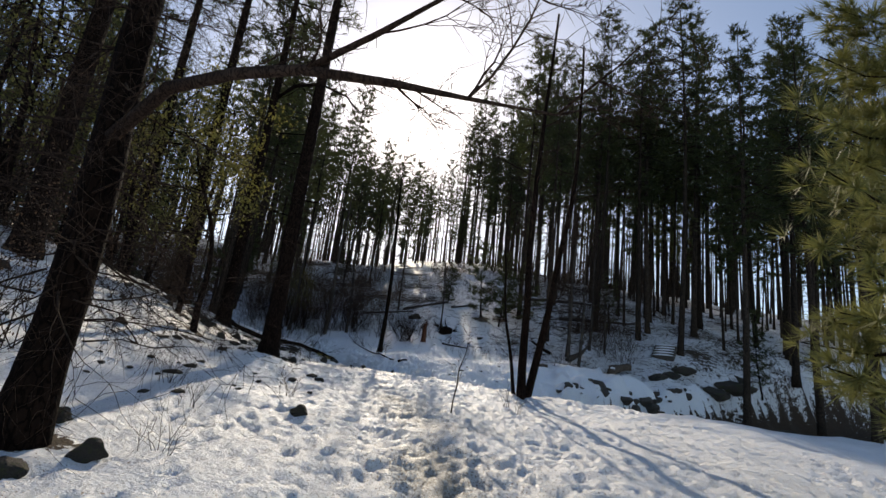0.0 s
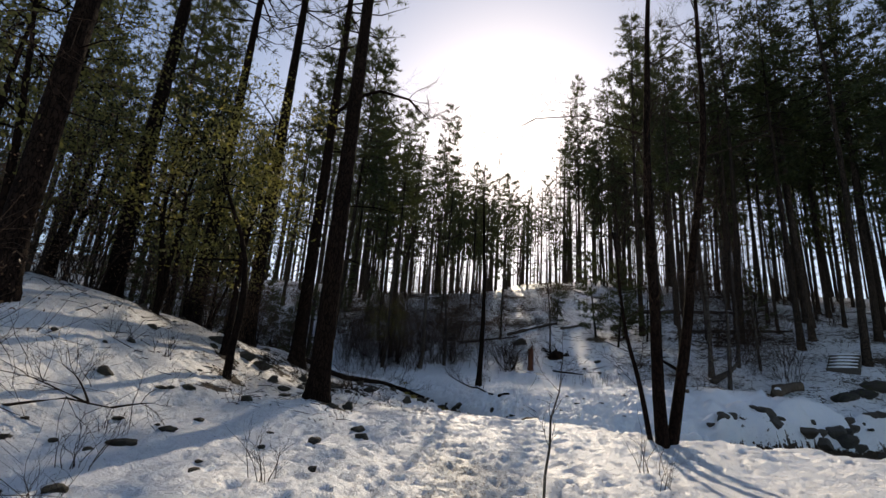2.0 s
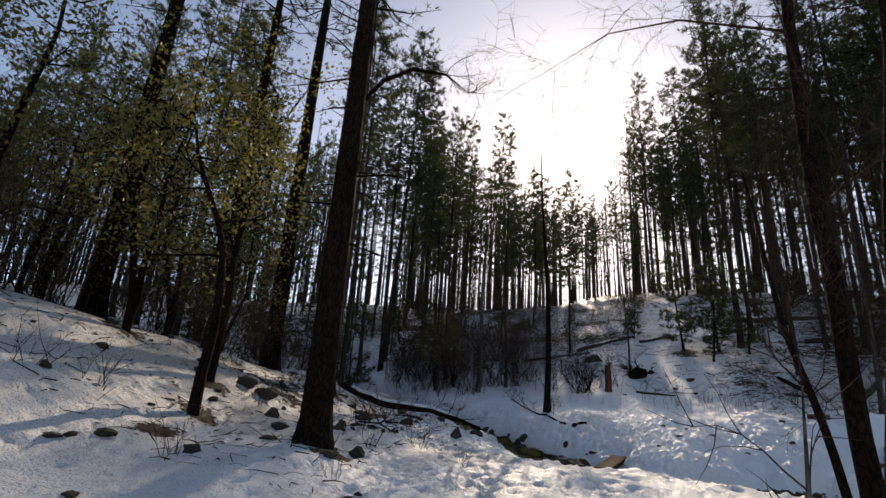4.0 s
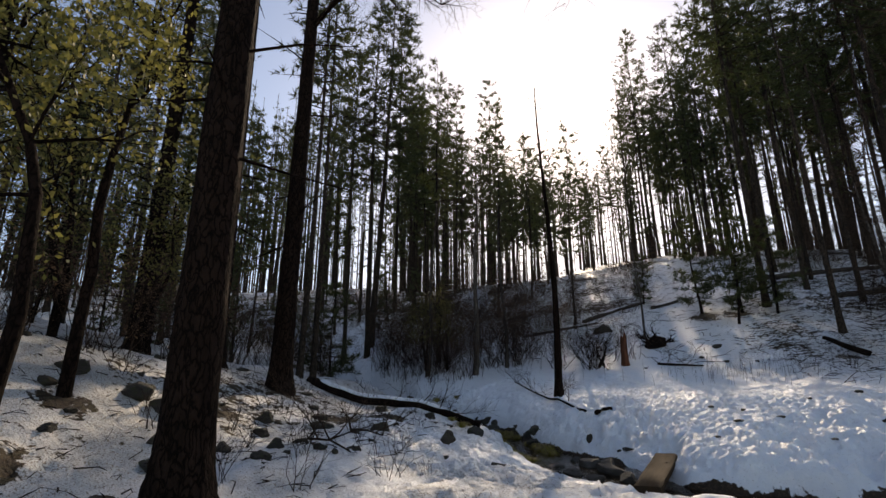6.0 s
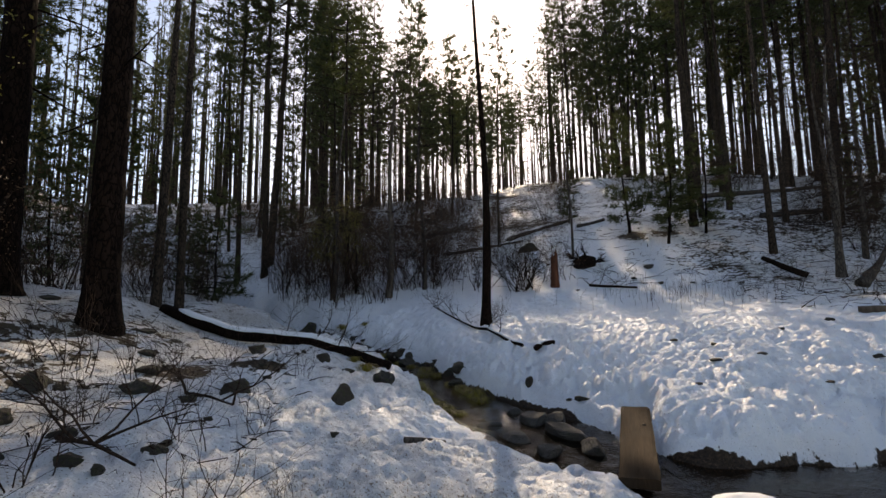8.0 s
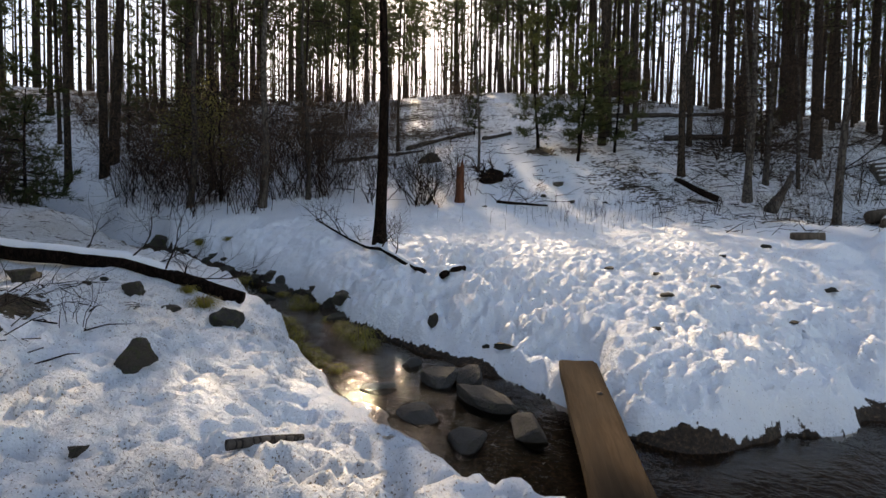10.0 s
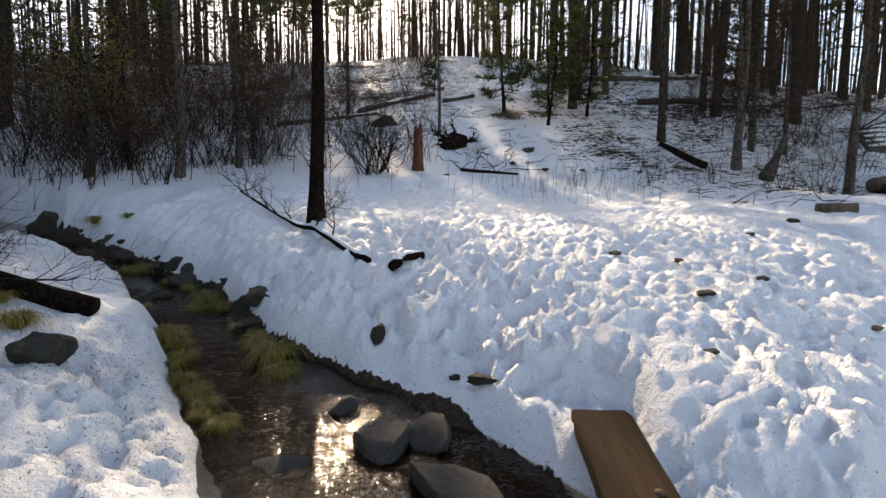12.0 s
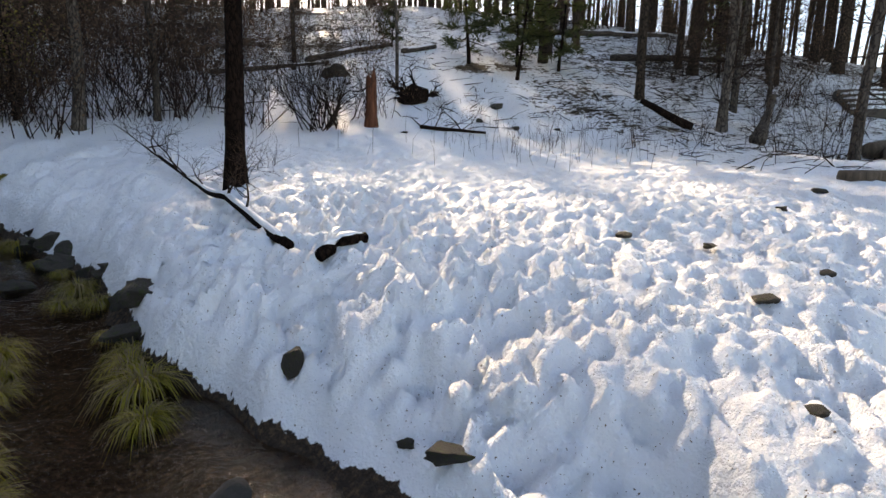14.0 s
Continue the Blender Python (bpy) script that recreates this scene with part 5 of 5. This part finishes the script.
# stone steps cut into the far slope
def stairs():
    ob = thing("stone_steps", "short flight of snow-covered stone steps on the slope", "steps", at=(21.2, 21.4, height(21.2, 21.4)))
    turn = Matrix.Rotation(radians(-42), 4, "Z")
    for i in range(5):
        g = Geo()
        bm = bmesh.new()
        bmesh.ops.create_cube(bm, size=1)
        bmesh.ops.scale(bm, vec=(1.3, 0.42, 0.3), verts=bm.verts)
        bmesh.ops.bevel(bm, geom=bm.edges[:], offset=0.03, segments=1, affect="EDGES")
        bmesh.ops.translate(bm, vec=(0, 0.36 * i, 0.05 + 0.19 * i), verts=bm.verts)
        bmesh.ops.transform(bm, matrix=turn, verts=bm.verts)
        bm.verts.index_update()
        g.v, g.f = [tuple(v.co) for v in bm.verts], [tuple(v.index for v in f.verts) for f in bm.faces]
        bm.free()
        s = part("step", g.mesh("step", ROCK, False), ob)
        sn = Geo()
        c = turn @ Vector((0, 0.36 * i, 0.21 + 0.19 * i))
        a = turn @ Vector((0.58, 0, 0))
        sn.tube([c - a, c - a * 0.3, c + a * 0.4, c + a], [0.05, 0.11, 0.1, 0.05], 7)
        part("snow", sn.mesh("snow", SNOW), s)


stairs()


# ---- grass by the creek ----
def tussock_mesh(seed, count, length, material, name):
    rng = random.Random(seed)
    g = Geo()
    for _ in range(count):
        a, l = rng.uniform(0, 6.28), length * rng.uniform(0.5, 1.15)
        out = Vector((math.cos(a), math.sin(a), 0))
        p = out * rng.uniform(0, 0.09)
        w = Vector((-math.sin(a), math.cos(a), 0)) * 0.0045
        fall = rng.uniform(0.35, 1.1)
        pts = [p, p + out * l * 0.25 * fall + Vector((0, 0, l * 0.45)), p + out * l * 0.62 * fall + Vector((0, 0, l * (0.62 - 0.25 * fall))), p + out * l * fall * 0.95 + Vector((0, 0, l * (0.5 - 0.55 * fall)))]
        o = len(g.v)
        for i, q in enumerate(pts):
            k = (1, 0.9, 0.6, 0.1)[i]
            g.v += [tuple(q - w * k), tuple(q + w * k)]
        g.f += [(o, o + 1, o + 3, o + 2), (o + 2, o + 3, o + 5, o + 4), (o + 4, o + 5, o + 7, o + 6)]
    return g.mesh(name, material)


TUSS = [(tussock_mesh(i, 230, 0.36, GRASS, "green_tuft"), tussock_mesh(50 + i, 150, 0.4, STRAW, "dry_tuft")) for i in range(3)]
first = [None] * 3
for i, (x, y, s) in enumerate(((2.9, 14.95, 1.0), (2.98, 14.5, 0.7), (1.8, 15.74, 0.85), (1.95, 15.45, 0.6), (2.3, 14.2, 0.8), (2.42, 13.95, 0.6), (1.95, 17.3, 0.9), (2.5, 16.0, 0.8), (0.5, 19.25, 0.9), (0.75, 19.35, 0.9),
                               (1.25, 18.5, 0.8), (2.6, 13.55, 0.6), (2.75, 15.35, 0.8), (1.2, 17.0, 0.7), (0.1, 18.5, 0.8), (-0.6, 19.4, 0.9), (0.0, 21.2, 0.9), (-0.9, 22.2, 1.0), (1.0, 14.5, 0.7), (0.7, 14.95, 0.7),
                               (4.9, 9.9, 0.5), (2.0, 14.85, 0.6), (-2.6, 21.6, 0.9), (2.72, 15.6, 0.8), (2.2, 16.9, 0.7), (2.42, 13.75, 0.6), (2.15, 14.45, 0.7), (1.9, 16.9, 0.6), (1.6, 18.0, 0.8), (2.05, 15.1, 0.7))):
    k = i % 3
    z = max(height(x, y), water_level(x, y) - 0.03)
    m = pose(x, y, z - 0.02, 0, 0, 70 * i) @ Matrix.Diagonal((s, s, s, 1))
    if first[k] is None:
        ob = thing("grass_tussock", "drooping tussock of green and straw-coloured grass at the water", "grass", "tussocks along the creek")
        part("green_tuft", TUSS[k][0], ob)
        part("dry_tuft", TUSS[k][1], ob)
        ob.matrix_basis = m
        first[k] = ob
    else:
        copy_thing(first[k], m)


# dry stalks at the foot of the slope
def dry_stalks():
    rng = random.Random(3)
    g = Geo()
    for _ in range(230):
        x, y = rng.gauss(10.4, 1.9), rng.gauss(20.4, 1.3)
        z, h = height(x, y), rng.uniform(0.25, 0.7)
        g.tube([(x, y, z - 0.05), (x + rng.gauss(0, 0.05), y + rng.gauss(0, 0.05), z + h * 0.6), (x + rng.gauss(0, 0.12), y + rng.gauss(0, 0.12), z + h)], [0.004, 0.003, 0.0015], 3, cap=False)
    tagged(new("dry_stalks", g.mesh("dry_stalks", TWIG)), "thin dry stalks standing in the snow", "grass", kind="stuff")


dry_stalks()


def forest_litter():
    """Dead twigs strewn over the slopes and the left bank."""
    rng = random.Random(9)
    g = Geo()
    spots = []
    while len(spots) < 3200:
        x, y = rng.uniform(-14, 32), 22.5 + 32 * rng.random() ** 1.4
        if y + 0.35 * min(max(x - 6, -20), 22) - 23 > 1.0:
            spots.append((x, y, 1.0))
    for _ in range(1100):
        spots.append((rng.uniform(-8, 0.6), rng.uniform(4, 14), 0.5))
    for _ in range(900):
        spots.append((rng.uniform(10.5, 24), rng.uniform(16, 24), 0.7))
    xs, ys = np.array([p[0] for p in spots]), np.array([p[1] for p in spots])
    for (x, y, k), z, r in zip(spots, land(xs, ys)[0], creek(xs, ys)[0]):
        if abs(r) < 1.2:
            continue
        a, l = rng.uniform(0, 6.28), k * rng.uniform(0.1, 0.8)
        w, up = k * rng.uniform(0.006, 0.02), rng.choice((0.0, 0.0, 0.05, 0.1, 0.5))
        d = Vector((math.cos(a), math.sin(a), up)).normalized() * l
        p = Vector((x, y, z + 0.01))
        g.tube([p - d * 0.1, p + d * 0.5 + Vector((rng.gauss(0, 0.05), rng.gauss(0, 0.05), 0.02)), p + d], [w, w * 0.7, w * 0.25], 3, cap=False)
    tagged(new("forest_litter", g.mesh("forest_litter", TWIG)), "dead brown twigs strewn over the snowy forest floor", "twigs", kind="stuff")


forest_litter()
